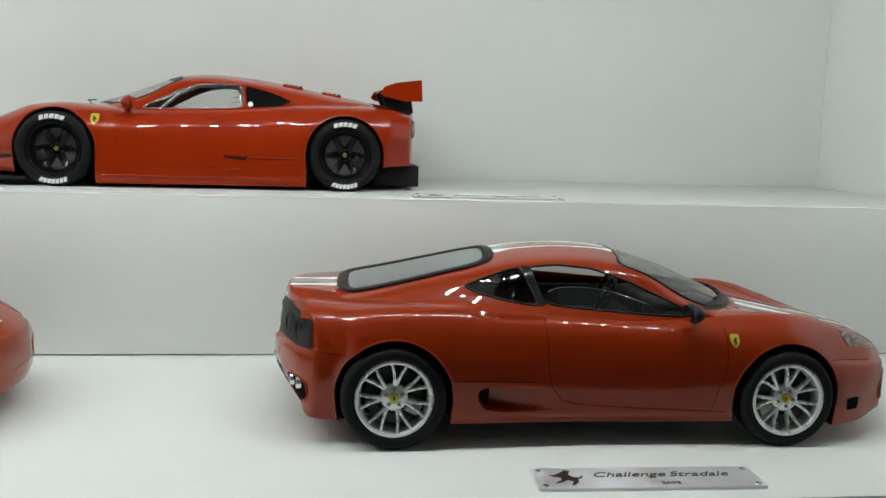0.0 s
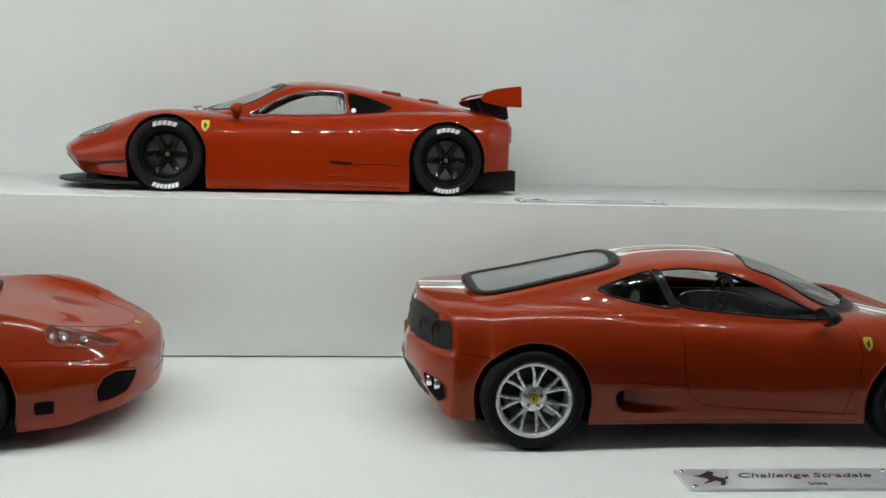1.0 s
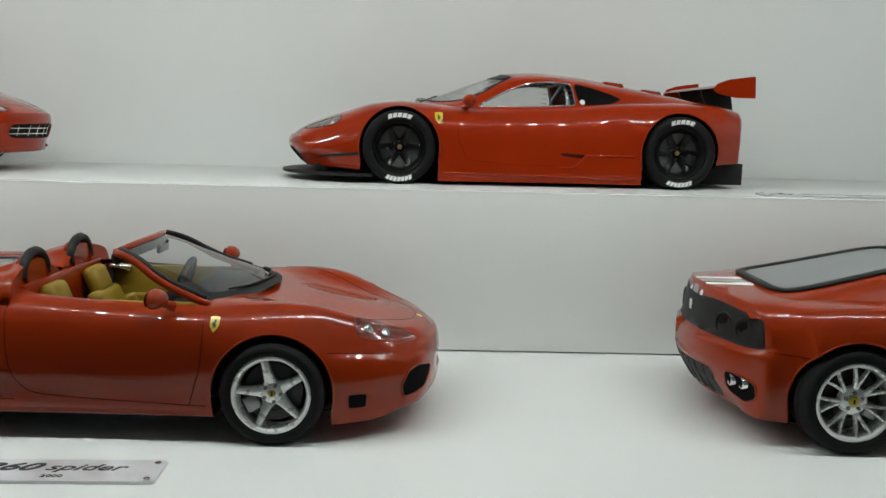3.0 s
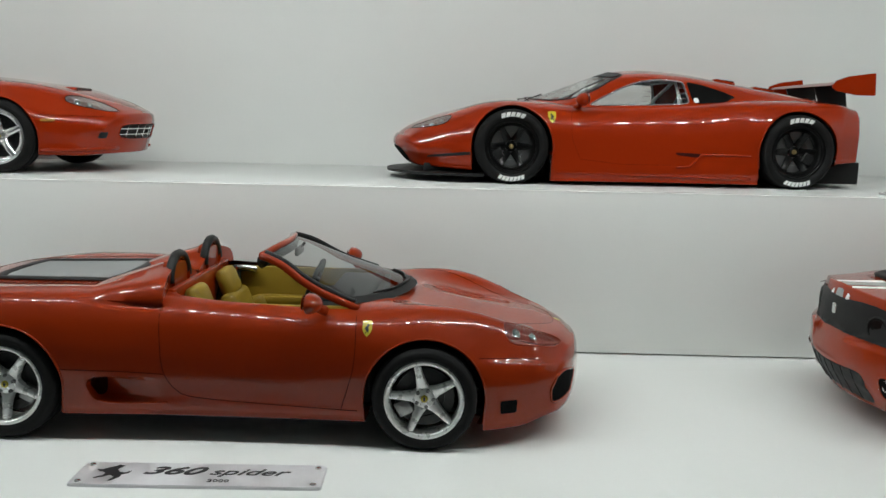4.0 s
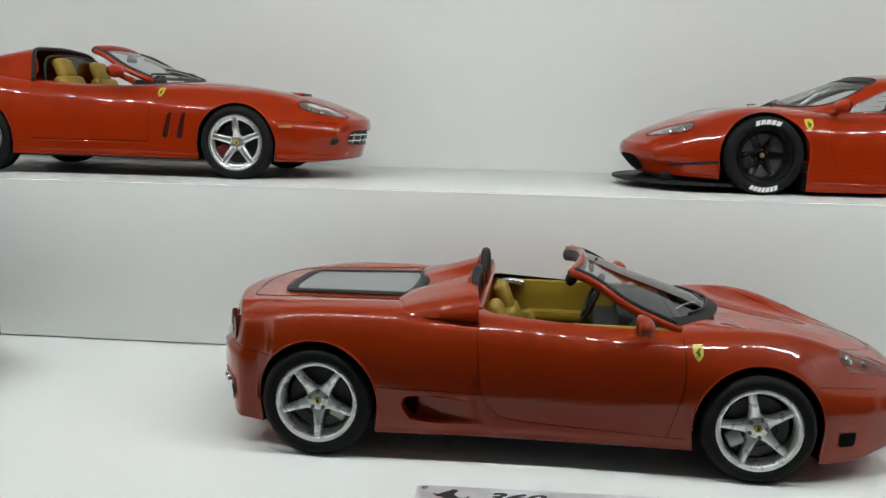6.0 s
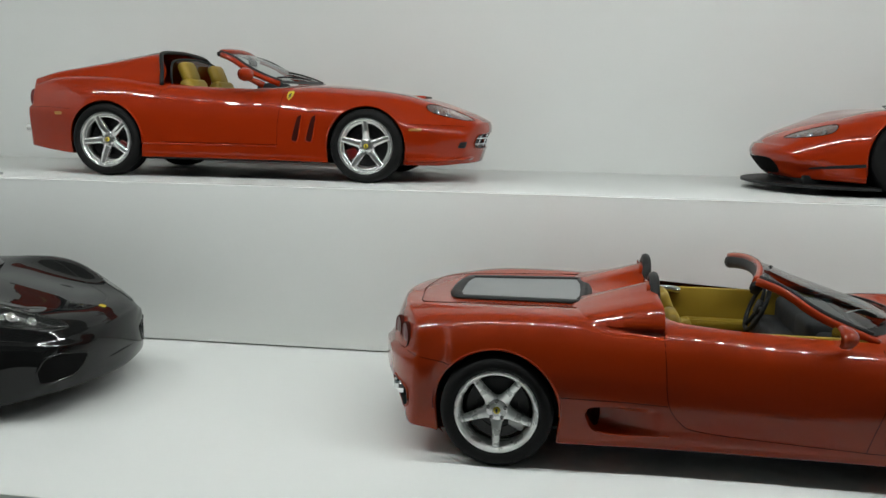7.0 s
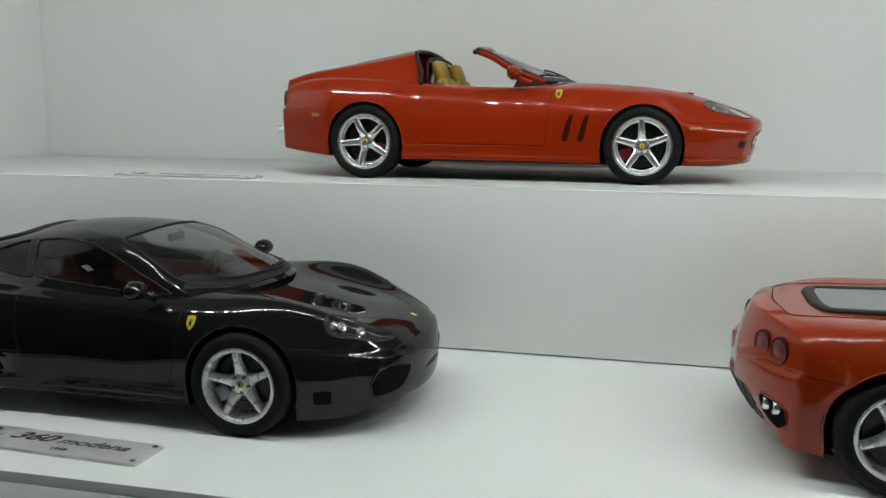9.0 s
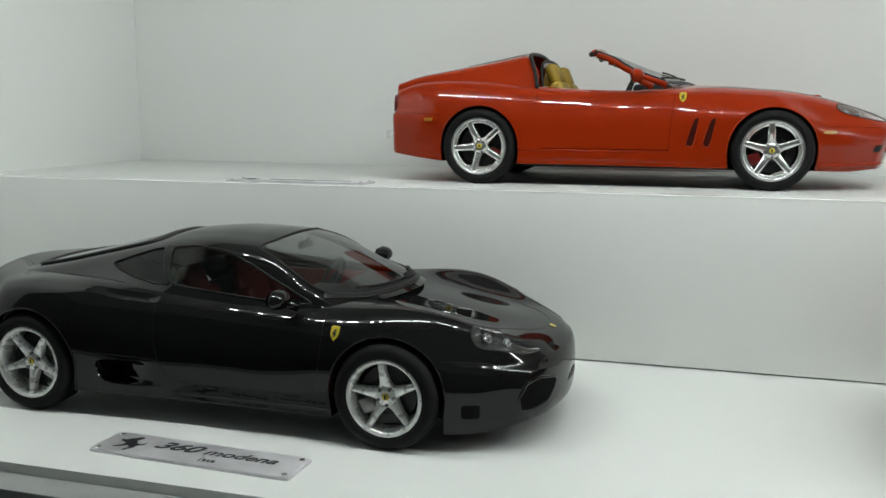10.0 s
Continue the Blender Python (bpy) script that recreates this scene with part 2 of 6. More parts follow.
def cut(bm, tree, poly, plane, where, snap=0.011):
    """Takes an opening out of a skin: the outermost corners inside it are drawn onto its outline, the faces within go."""
    i, j, k = AXES[plane]
    vs = [v for v in bm.verts if where(v.co)]
    if not vs:
        return
    q = np.array([(v.co[i], v.co[j]) for v in vs])
    near, dist = nearest(poly, q)
    ins = inside(poly, q) | (dist < 0.004)
    hole = {v for v, g in zip(vs, ins) if g}
    gone = [f for f in bm.faces if all(v in hole for v in f.verts)]
    for v, (a, b), g in zip(vs, near, ins):
        if g and any(w not in hole for f in v.link_faces for w in f.verts):
            hit, _ = cast(tree, plane, a, b, -1 if v.co.y < 0 else 1)
            if hit is not None and abs(hit[k] - v.co[k]) < 0.08:
                v.co = hit
    bmesh.ops.delete(bm, geom=gone, context="FACES")


def patch(tree, poly, plane, off, step=0.03, sgn=-1, thick=0.0):
    """A sheet laid on the skin, from its outline in one view."""
    poly = [tuple(p) for p in poly]
    xs, ys = [p[0] for p in poly], [p[1] for p in poly]
    pts = [Vector(p) for p in poly]
    gx, gy = np.meshgrid(np.arange(min(xs), max(xs), step), np.arange(min(ys), max(ys), step))
    q = np.stack([gx.ravel(), gy.ravel()], 1)
    q = q[inside(poly, q)]
    if len(q):
        q = q[nearest(poly, q)[1] > step * 0.45]
    pts += [Vector(p) for p in q]
    n = len(poly)
    vs, _, fs, *_ = delaunay_2d_cdt(pts, [(i, (i + 1) % n) for i in range(n)], [], 1, 1e-6)
    bm = bmesh.new()
    made = []
    for v in vs:
        hit, nor = cast(tree, plane, v.x, v.y, sgn)
        made.append(None if hit is None else bm.verts.new(hit + nor * (off(v.x, v.y) if callable(off) else off)))
    for f in fs:
        c = [made[i] for i in f]
        if all(c):
            bm.faces.new(c)
    bmesh.ops.recalc_face_normals(bm, faces=bm.faces[:])
    if thick:
        bm.normal_update()
        ret = bmesh.ops.extrude_face_region(bm, geom=bm.faces[:])
        mid = Vector((1.3, 0, 0.4))
        for v in ret["geom"]:
            if isinstance(v, bmesh.types.BMVert):
                hit = tree.find_nearest(v.co)
                if hit[1] is not None:
                    v.co = v.co - hit[1] * thick
    return bm


def on_skin(tree, line, plane, off=0.0, sgn=-1):
    out = []
    for a, b in line:
        hit, nor = cast(tree, plane, a, b, sgn)
        if hit is not None:
            out.append(hit + nor * off)
    return out


def bead(tree, line, plane, r, sgn=-1, closed=False, off=0.0, n=5):
    bm = bmesh.new()
    pts = on_skin(tree, line, plane, off, sgn)
    if len(pts) > 1:
        tube(bm, pts, r, n, closed)
    return bm


def dense(line, step=0.03, closed=False):
    out = []
    k = len(line)
    for i in range(k if closed else k - 1):
        a, b = np.array(line[i], float), np.array(line[(i + 1) % k], float)
        m = max(1, int(np.linalg.norm(b - a) / step))
        out += [tuple(a + (b - a) * j / m) for j in range(m)]
    if not closed:
        out.append(tuple(line[-1]))
    return out


def rounded(poly, n=5, k=0.35):
    """A polygon with its corners rounded off."""
    out = []
    m = len(poly)
    for i in range(m):
        a, b, c = (np.array(poly[(i + d) % m], float) for d in (-1, 0, 1))
        p, q = b + (a - b) * k, b + (c - b) * k
        for j in range(n + 1):
            t = j / n
            out.append(tuple((1 - t) ** 2 * p + 2 * t * (1 - t) * b + t * t * q))
    return out


def skin(T, nx, front, rear, close_front, close_rear):
    """The car's lower body: sections along its length. T: for each curve the (x, value) knots; front, rear: how far the ends sweep back by y squared."""
    f = {k: pchip([a for a, _ in v], [b for _, b in v]) for k, v in T.items() if k != "fair"}
    f.setdefault("lift", lambda x: 0.35)
    x0, x1 = T["zc"][0][0], T["zc"][-1][0]
    rows = []
    for i in range(nx + 1):
        x = x0 + (x1 - x0) * i / nx
        zc, zt, ys, zs, ym, zm, yl, zl, zb = (f[k](x) for k in ("zc", "zt", "ys", "zs", "ym", "zm", "yl", "zl", "zb"))
        lift = f["lift"](x)
        q = [(0, zc), ((0.42 if lift > 0.3 else 0.53) * ys, zc + lift * (zt - zc)), (0.80 * ys, zt), (ys, zs), (ym, zm), (yl, zl), (yl - 0.012, zb + 0.03), (yl - 0.05, zb), (0.5 * yl, zb), (0, zb)]
        line = []
        seg = [7, 7, 7, 10, 9, 7, 3, 3, 3]
        full = catmull([(-q[1][0], q[1][1])] + q + [(-q[8][0], q[8][1])], 10)
        for a, n in enumerate(seg):
            for j in range(n):
                u = (a + 1) * 10 + 10 * j / n
                i0 = int(u)
                w = u - i0
                line.append(full[i0] * (1 - w) + full[i0 + 1] * w)
        line.append(np.array(q[-1], float))
        line[0] = np.array(q[0], float)
        # soft shoulders: fair the section from the centre line down to the flank
        for _ in range(T["fair"]):
            old = [p.copy() for p in line]
            for j in range(0, 32):
                a = old[j - 1] if j else np.array((-old[1][0], old[1][1]))
                w = 0.5 if j < 26 else 0.5 * (32 - j) / 6
                line[j] = old[j] + w * (0.5 * (a + old[j + 1]) - old[j])
        rows.append((x, line))

    def shrunk(x, line, dx, s):
        zm = 0.5 * (line[0][1] + line[-1][1])
        return (x + dx, [np.array((p[0] * s, zm + (p[1] - zm) * s)) for p in line])
    rows = [shrunk(*rows[0], -dx, s) for dx, s in close_rear[::-1]] + rows + [shrunk(*rows[-1], dx, s) for dx, s in close_front]
    bm = bmesh.new()
    rings = []
    for x, line in rows:
        m = len(line) - 1
        ring = []
        for side, idx in ((1, range(m + 1)), (-1, range(m - 1, 0, -1))):
            for j in idx:
                y, z = line[j]
                w = x - front * y * y * smoothstep(x1 - 0.95, x1, x) + rear * y * y * smoothstep(x0 + 0.6, x0, x)
                ring.append(bm.verts.new((w, side * y, z)))
        rings.append(ring)
    for a, b in zip(rings, rings[1:]):
        for j in range(len(a)):
            k = (j + 1) % len(a)
            bm.faces.new((a[j], b[j], b[k], a[k]))
    bm.faces.new(rings[0])
    bm.faces.new(rings[-1][::-1])
    bmesh.ops.recalc_face_normals(bm, faces=bm.faces[:])
    return bm


def canopy(T, nx, front, rear):
    """The glasshouse: roof and pillars over the body."""
    f = {k: pchip([a for a, _ in v], [b for _, b in v]) for k, v in T.items()}
    x0, x1 = T["zr"][0][0], T["zr"][-1][0]
    bm = bmesh.new()
    rings = []
    for i in range(nx + 1):
        x = x0 + (x1 - x0) * i / nx
        zr, yr, drop, yb, zb = (f[k](x) for k in ("zr", "yr", "drop", "yb", "zb"))
        ze = zr - drop
        q = [(0, zr), (0.5 * yr, zr - 0.22 * drop), (yr, ze), (yr + 0.45 * (yb - yr) + 0.02, ze + 0.5 * (zb - ze)), (yb, zb)]
        full = catmull([(-q[1][0], q[1][1])] + q, 14)[14:]
        ring = []
        pts = [(y, z) for y, z in full]
        pts[0] = (0.0, q[0][1])
        for y, z in [(-y, z) for y, z in pts[:0:-1]] + pts:
            w = x - front * y * y * smoothstep(x1 - 1.0, x1 - 0.3, x) + rear * y * y * smoothstep(x0 + 0.7, x0, x)
            ring.append(bm.verts.new((w, y, z)))
        rings.append(ring)
    for a, b in zip(rings, rings[1:]):
        for j in range(len(a) - 1):
            bm.faces.new((a[j], a[j + 1], b[j + 1], b[j]))
    bmesh.ops.recalc_face_normals(bm, faces=bm.faces[:])
    return bm


def bowl(poly, depth, rim=0.04):
    """Depth below the skin, growing from the outline inwards."""
    def off(a, b):
        d = float(nearest(poly, [(a, b)])[1][0])
        k = depth(a, b) if callable(depth) else depth
        return -k * smoothstep(0, rim, d)
    return off


# ---- cabinet ----
X0, X1, SHELF, RISER, BACK, FRONT = -0.832, 0.338, 0.079, 0.1264, 0.290, -0.0477


def slab(name, x0, x1, y0, y1, z0, z1, mat, label, bevel=0.0008):
    global S
    S = 1.0
    bm = bmesh.new()
    box(bm, x0, x1, y0, y1, z0, z1, bevel)
    ob = part(name, bm, mat, None, smooth=True, angle=40)
    return tagged(ob, label, "cabinet", kind="structure")


slab("floor", X0, X1, FRONT, RISER + 0.012, -0.018, 0.0, PANEL, "white laminate lower display board under the model cars", 0.0003)
slab("wall_riser", X0, X1, RISER, RISER + 0.016, 0.0007, SHELF - 0.00092, PANEL, "white laminate riser board below the upper tier", 0.0003)
slab("floor_upper", X0, X1, RISER + 0.0023, BACK - 0.0005, SHELF - 0.0009, SHELF, TIER, "laminate upper display tier, darkened in colour for its weaker light", 0.0001)
slab("floor_upper_core", X0, X1, RISER + 0.0161, BACK - 0.0005, SHELF - 0.016, SHELF - 0.00095, PANEL, "board under the upper tier's laminate", 0.0001)
bm = bmesh.new()
rows = []
for x in (X0, X1):
    arc = [(RISER + 0.0007 * (1 - math.sin(a)), SHELF - 0.0007 * (1 - math.cos(a))) for a in (math.pi / 2 * i / 8 for i in range(9))]
    rows.append([bm.verts.new((x, y, z)) for y, z in [(RISER + 0.0022, SHELF - 0.0009), (RISER + 0.0022, SHELF)] + arc + [(RISER, SHELF - 0.0009)]])
for j in range(len(rows[0])):
    k = (j + 1) % len(rows[0])
    bm.faces.new((rows[0][j], rows[0][k], rows[1][k], rows[1][j]))
bm.faces.new(rows[0])
bm.faces.new(rows[1][::-1])
bmesh.ops.recalc_face_normals(bm, faces=bm.faces[:])
S = 1.0
tagged(part("trim_1", bm, EDGING, None, angle=30), "glossy white rounded edging along the upper tier", "cabinet", kind="structure")
slab("wall_back", X0, X1, BACK, BACK + 0.016, -0.018, CEIL, PANEL, "white laminate back wall of the display case", 0.0001)
slab("wall_left", X0 - 0.016, X0 - 0.00005, FRONT - 0.06, BACK + 0.016, -0.018, CEIL, PANEL, "white laminate end wall of the display case")
slab("wall_right", X1 + 0.00005, X1 + 0.016, FRONT - 0.06, BACK + 0.016, -0.018, CEIL, PANEL, "white laminate end wall of the display case")
# unseen; its grey is picked to hold bounced light and reflections down
slab("ceiling", X0 - 0.016, X1 + 0.016, FRONT - 0.06, BACK + 0.016, CEIL + 0.0005, CEIL + 0.018, TOPBOARD, "unseen grey top board of the display case")
slab("wall_front", X0 - 0.016, X1 + 0.016, FRONT - 0.012, FRONT - 0.0006, -1.05, -0.0030, FASCIA, "grey front panel below the lower board")

# unseen room shell, added to close the place for reflections and bounced light
slab("room_floor", -1.75, 1.25, -1.7, 0.40, -1.10, -1.0505, CARPET, "added dark floor of the unseen room", 0.002)
slab("room_wall_1", -1.75, 1.25, 0.33, 0.40, -1.05, 1.10, ROOM, "added wall of the unseen room, behind the case", 0.002)
slab("room_wall_2", -1.75, 1.25, -1.77, -1.7005, -1.05, 1.10, ROOM, "added wall of the unseen room", 0.002)
slab("room_wall_3", -1.82, -1.7505, -1.7, 0.33, -1.05, 1.10, ROOM, "added wall of the unseen room", 0.002)
slab("room_wall_4", 1.2505, 1.32, -1.7, 0.33, -1.05, 1.10, ROOM, "added wall of the unseen room", 0.002)

# LED tape under the top board, along its front
S = 1.0
bm = bmesh.new()
box(bm, X0 + 0.07, X1 - 0.08, LED_Y - 0.008, LED_Y + 0.008, CEIL - 0.0015, CEIL)
tape = tagged(part("led_strip", bm, STRIP, None, smooth=False), "dark LED tape along the case's top board", "light")
chip = None
n_led = 64
LED_0, LED_1 = X0 + 0.085, X1 - 0.095
for i in range(n_led):
    x = LED_0 + (LED_1 - LED_0) * i / (n_led - 1)
    m = Matrix.Translation((x, LED_Y, CEIL - 0.0031))
    if chip is None:
        bm = bmesh.new()
        box(bm, -0.0018, 0.0018, -0.005, 0.005, -0.0014, 0.0014)
        chip = part("led_chip", bm, CHIP, tape, smooth=False)
        chip.matrix_basis = m
    else:
        twin(chip, m, tape)


# ---- wheels ----
def wheel_parts(car, tyre_r, rim_r, width, style, rim_mat, x, caliper, spin=0.0):
    """Rim as the wheel's mesh, with tyre, spokes, cap, disc and caliper below it; the outer face looks towards -y."""
    w = width / 2
    bm = bmesh.new()
    lip = rim_r
    revolve(bm, [(lip + 0.004, w * 0.72), (lip - 0.012, w * 0.55), (lip - 0.03, 0.0), (lip - 0.034, -w * 0.55), (lip - 0.026, -w * 0.78), (lip - 0.022, -w * 0.86), (lip - 0.016, -w * 0.915), (lip - 0.008, -w * 0.94), (lip + 0.001, -w * 0.935), (lip + 0.007, -w * 0.91), (lip + 0.008, -w * 0.86), (lip + 0.004, -w * 0.6)], 64)
    wheel = part("wheel", bm, rim_mat, car, angle=50)
    bm = bmesh.new()
    R = tyre_r
    revolve(bm, [(lip - 0.002, -w * 0.86), (lip + 0.012, -w * 0.99), (lip + 0.35 * (R - lip), -w * 1.035), (lip + 0.62 * (R - lip), -w * 1.03), (R - 0.02, -w * 0.94), (R - 0.006, -w * 0.80), (R, -w * 0.62), (R, -w * 0.36), (R - 0.007, -w * 0.34), (R - 0.007, -w * 0.29), (R, -w * 0.27), (R + 0.001, w * 0.27), (R - 0.007, w * 0.29), (R - 0.007, w * 0.34), (R, w * 0.36), (R - 0.004, w * 0.8), (lip + 0.4 * (R - lip), w * 1.03), (lip - 0.002, w * 0.86)], 72)
    part("tyre", bm, RUBBER, wheel)
    face = -w * (0.80 if style == "six" else 0.88)
    spoke = None
    if style == "star":
        for i in range(5):
            bm = bmesh.new()
            lo, hi = 0.045, lip - 0.016
            prof = [(lo, 0.050, face + 0.052), (0.085, 0.032, face + 0.034), (0.14, 0.0240, face + 0.018), (0.20, 0.0200, face + 0.010), (hi, 0.025, face + 0.012)]
            rows = []
            wide = 1.32 if rim_mat is BRIGHT else 1.0
            for r, hw, fy in ((r, hw * (wide if r > 0.1 else 1.0), fy) for r, hw, fy in prof):
                rows.append([bm.verts.new(c) for c in ((-hw, fy + 0.05, r), (-hw, fy + 0.014, r), (-hw * 0.86, fy + 0.006, r), (-hw * 0.5, fy + 0.001, r), (0, fy - 0.001, r), (hw * 0.5, fy + 0.001, r), (hw * 0.86, fy + 0.006, r), (hw, fy + 0.014, r), (hw, fy + 0.05, r))])
            for a, b in zip(rows, rows[1:]):
                for j in range(8):
                    bm.faces.new((a[j], a[j + 1], b[j + 1], b[j]))
            bmesh.ops.recalc_face_normals(bm, faces=bm.faces[:])
            m = Matrix.Rotation(2 * math.pi * i / 5 + radians(spin), 4, "Y")
            if spoke is None:
                spoke = part("spoke", bm, rim_mat, wheel, angle=40)
                spoke.matrix_basis = m
            else:
                bm.free()
                twin(spoke, m, wheel)
    elif style == "mesh":
        for i in range(14):
            pair, side = i // 2, 1 if i % 2 else -1
            a0, a1 = radians(4.2) * side, radians(12.6) * side
            bm = bmesh.new()
            rows = []
            for r, hw, fy in ((0.075, 0.0130, face + 0.038), (0.105, 0.0105, face + 0.030), (0.16, 0.0092, face + 0.018), (lip - 0.026, 0.0095, face + 0.010), (lip - 0.012, 0.015, face + 0.010)):
                a = a0 + (a1 - a0) * (r - 0.088) / (lip - 0.10)
                cx, cz = r * math.sin(a), r * math.cos(a)
                rows.append([bm.verts.new((cx + u, fy + v, cz)) for u, v in ((-hw, 0.03), (-hw, 0.004), (-hw * 0.5, 0.0), (hw * 0.5, 0.0), (hw, 0.004), (hw, 0.03))])
            for a, b in zip(rows, rows[1:]):
                for k in range(5):
                    bm.faces.new((a[k], a[k + 1], b[k + 1], b[k]))
            bmesh.ops.recalc_face_normals(bm, faces=bm.faces[:])
            sp = part("spoke", bm, rim_mat, wheel, angle=40)
            sp.matrix_basis = Matrix.Rotation(2 * math.pi * (pair + 0.15) / 7, 4, "Y")
    elif style == "six":
        for i in range(6):
            bm = bmesh.new()
            rows = []
            for r, hw, fy in ((0.05, 0.040, face + 0.10), (0.10, 0.033, face + 0.085), (0.17, 0.027, face + 0.06), (lip - 0.035, 0.036, face + 0.03)):
                rows.append([bm.verts.new(c) for c in ((-hw, fy + 0.05, r), (-hw, fy + 0.006, r), (-hw * 0.5, fy, r), (hw * 0.5, fy, r), (hw, fy + 0.006, r), (hw, fy + 0.05, r))])
            for a, b in zip(rows, rows[1:]):
                for j in range(5):
                    bm.faces.new((a[j], a[j + 1], b[j + 1], b[j]))
            bmesh.ops.recalc_face_normals(bm, faces=bm.faces[:])
            m = Matrix.Rotation(2 * math.pi * (i + 0.5) / 6, 4, "Y")
            if spoke is None:
                spoke = part("spoke", bm, rim_mat, wheel, angle=40)
                spoke.matrix_basis = m
            else:
                bm.free()
                twin(spoke, m, wheel)
        # stepped black lip
        bm = bmesh.new()
        revolve(bm, [(lip - 0.02, face + 0.0), (lip - 0.05, face + 0.03), (lip - 0.056, face + 0.06), (lip - 0.06, face + 0.12)], 64)
        part("rim_step", bm, rim_mat, wheel)
    if rim_mat is BRIGHT:
        # flat stepped lip inside the rim
        bm = bmesh.new()
        revolve(bm, [(lip - 0.046, face + 0.055), (lip - 0.044, face + 0.022), (lip - 0.040, face + 0.018), (lip - 0.018, face + 0.014), (lip - 0.014, face + 0.004), (lip - 0.010, face + 0.002)], 64)
        part("rim_step", bm, rim_mat, wheel, angle=40)
    hub = face + (0.085 if style == "six" else 0.032)
    bm = bmesh.new()
    hr = 0.088 if style == "mesh" else (0.050 if style == "six" else 0.062)
    revolve(bm, [(hr, hub + 0.05), (hr, hub + 0.012), (hr - 0.012, hub + 0.004), (0.034, hub), (0.0005, hub)], 32)
    part("hub", bm, rim_mat, wheel, angle=45)
    bm = bmesh.new()
    revolve(bm, [(r * (1.45 if style == "mesh" else 1.0), w_) for r, w_ in ((0.023, hub + 0.004), (0.022, hub - 0.005), (0.017, hub - 0.008), (0.0004, hub - 0.008))], 24)
    part("centre_cap", bm, BRONZE if style == "six" else YELLOW, wheel, "bronze wheel nut" if style == "six" else "yellow centre cap")
    if style != "six":
        bm = bmesh.new()
        box(bm, -0.006, 0.006, hub - 0.0095, hub - 0.0075, -0.013, 0.013)
        part("cap_mark", bm, INK, wheel, smooth=False)
        nut = None
        for i in range(5):
            a = 2 * math.pi * (i + 0.5) / 5 + radians(spin)
            m = Matrix.Translation(Vector((0.053 * math.sin(a), hub - 0.004, 0.053 * math.cos(a))) * S)
            if nut is None:
                bm = bmesh.new()
                revolve(bm, [(0.012, 0.02), (0.012, 0.0), (0.007, -0.001), (0.006, 0.006), (0.0004, 0.006)], 8)
                nut = part("wheel_bolt", bm, STEEL, wheel, smooth=False)
                nut.matrix_basis = m
            else:
                twin(nut, m, wheel)
    bm = bmesh.new()
    dr = rim_r * 0.76
    hat = -0.016 if style == "six" else -0.03
    revolve(bm, [(dr, 0.01), (dr, -0.022), (dr - 0.06, -0.022), (dr - 0.062, -0.012), (0.08, -0.012), (0.06, hat), (0.0004, hat)], 40)
    part("brake_disc", bm, STEEL if style == "six" else DISC, wheel, angle=40)
    bm = bmesh.new()
    box(bm, -0.05, 0.05, -0.06, 0.03, dr - 0.09, dr + 0.008, 0.01, m=Matrix.Rotation(radians(118 if x < 1 else -118), 4, "Y"))
    part("brake_caliper", bm, caliper, wheel)
    return wheel


def place_wheel(car, first, m):
    """The same wheel at another corner."""
    if first is None:
        return None
    o = new("wheel", first.data)
    o.parent, o.matrix_basis = car, m
    for c in first.children:
        d = new(c.name.split(".")[0], c.data)
        d.parent, d.matrix_basis = o, c.matrix_basis.copy()
        if "label" in c:
            d["label"] = c["label"]
    return o


def axle(car, x, z, half, tyre_r, rim_r, width, style, rim_mat, caliper=None, spin=0.0):
    w = wheel_parts(car, tyre_r, rim_r, width, style, rim_mat, x, caliper or STEEL, spin)
    w.matrix_basis = Matrix.Translation(Vector((x, -half + width / 2, z)) * S)
    place_wheel(car, w, Matrix.Translation(Vector((x, half - width / 2, z)) * S) @ Matrix.Rotation(math.pi, 4, "Z"))
    return w


def arch(bm, tree, x, z, r, ylow):
    order = [(x - r * math.cos(radians(a)), z + r * math.sin(radians(a))) for a in range(-4, 185, 4)]
    order = [(order[0][0] + 0.012, z - 0.16)] + order + [(order[-1][0] - 0.012, z - 0.16)]
    poly = order + [(order[-1][0], -0.3), (order[0][0], -0.3)]
    for s in (-1, 1):
        cut(bm, tree, poly, "side", lambda c: c.y * s > ylow and c.z < 0.75 and abs(c.x - x) < r + 0.05)
    return order


def liner(car, x, z, r, y0, y1, mat=TRIM):
    for s in (-1, 1):
        bm = bmesh.new()
        rows = []
        for i in range(25):
            a = radians(-6 + 192 * i / 24)
            rows.append([bm.verts.new((x + r * math.cos(a), s * y, z + r * math.sin(a))) for y in (y0, y1)])
        for a, b in zip(rows, rows[1:]):
            bm.faces.new((a[0], a[1], b[1], b[0]))
        bm.faces.new([r_[0] for r_ in rows])
        part("wheel_well", bm, mat, car)


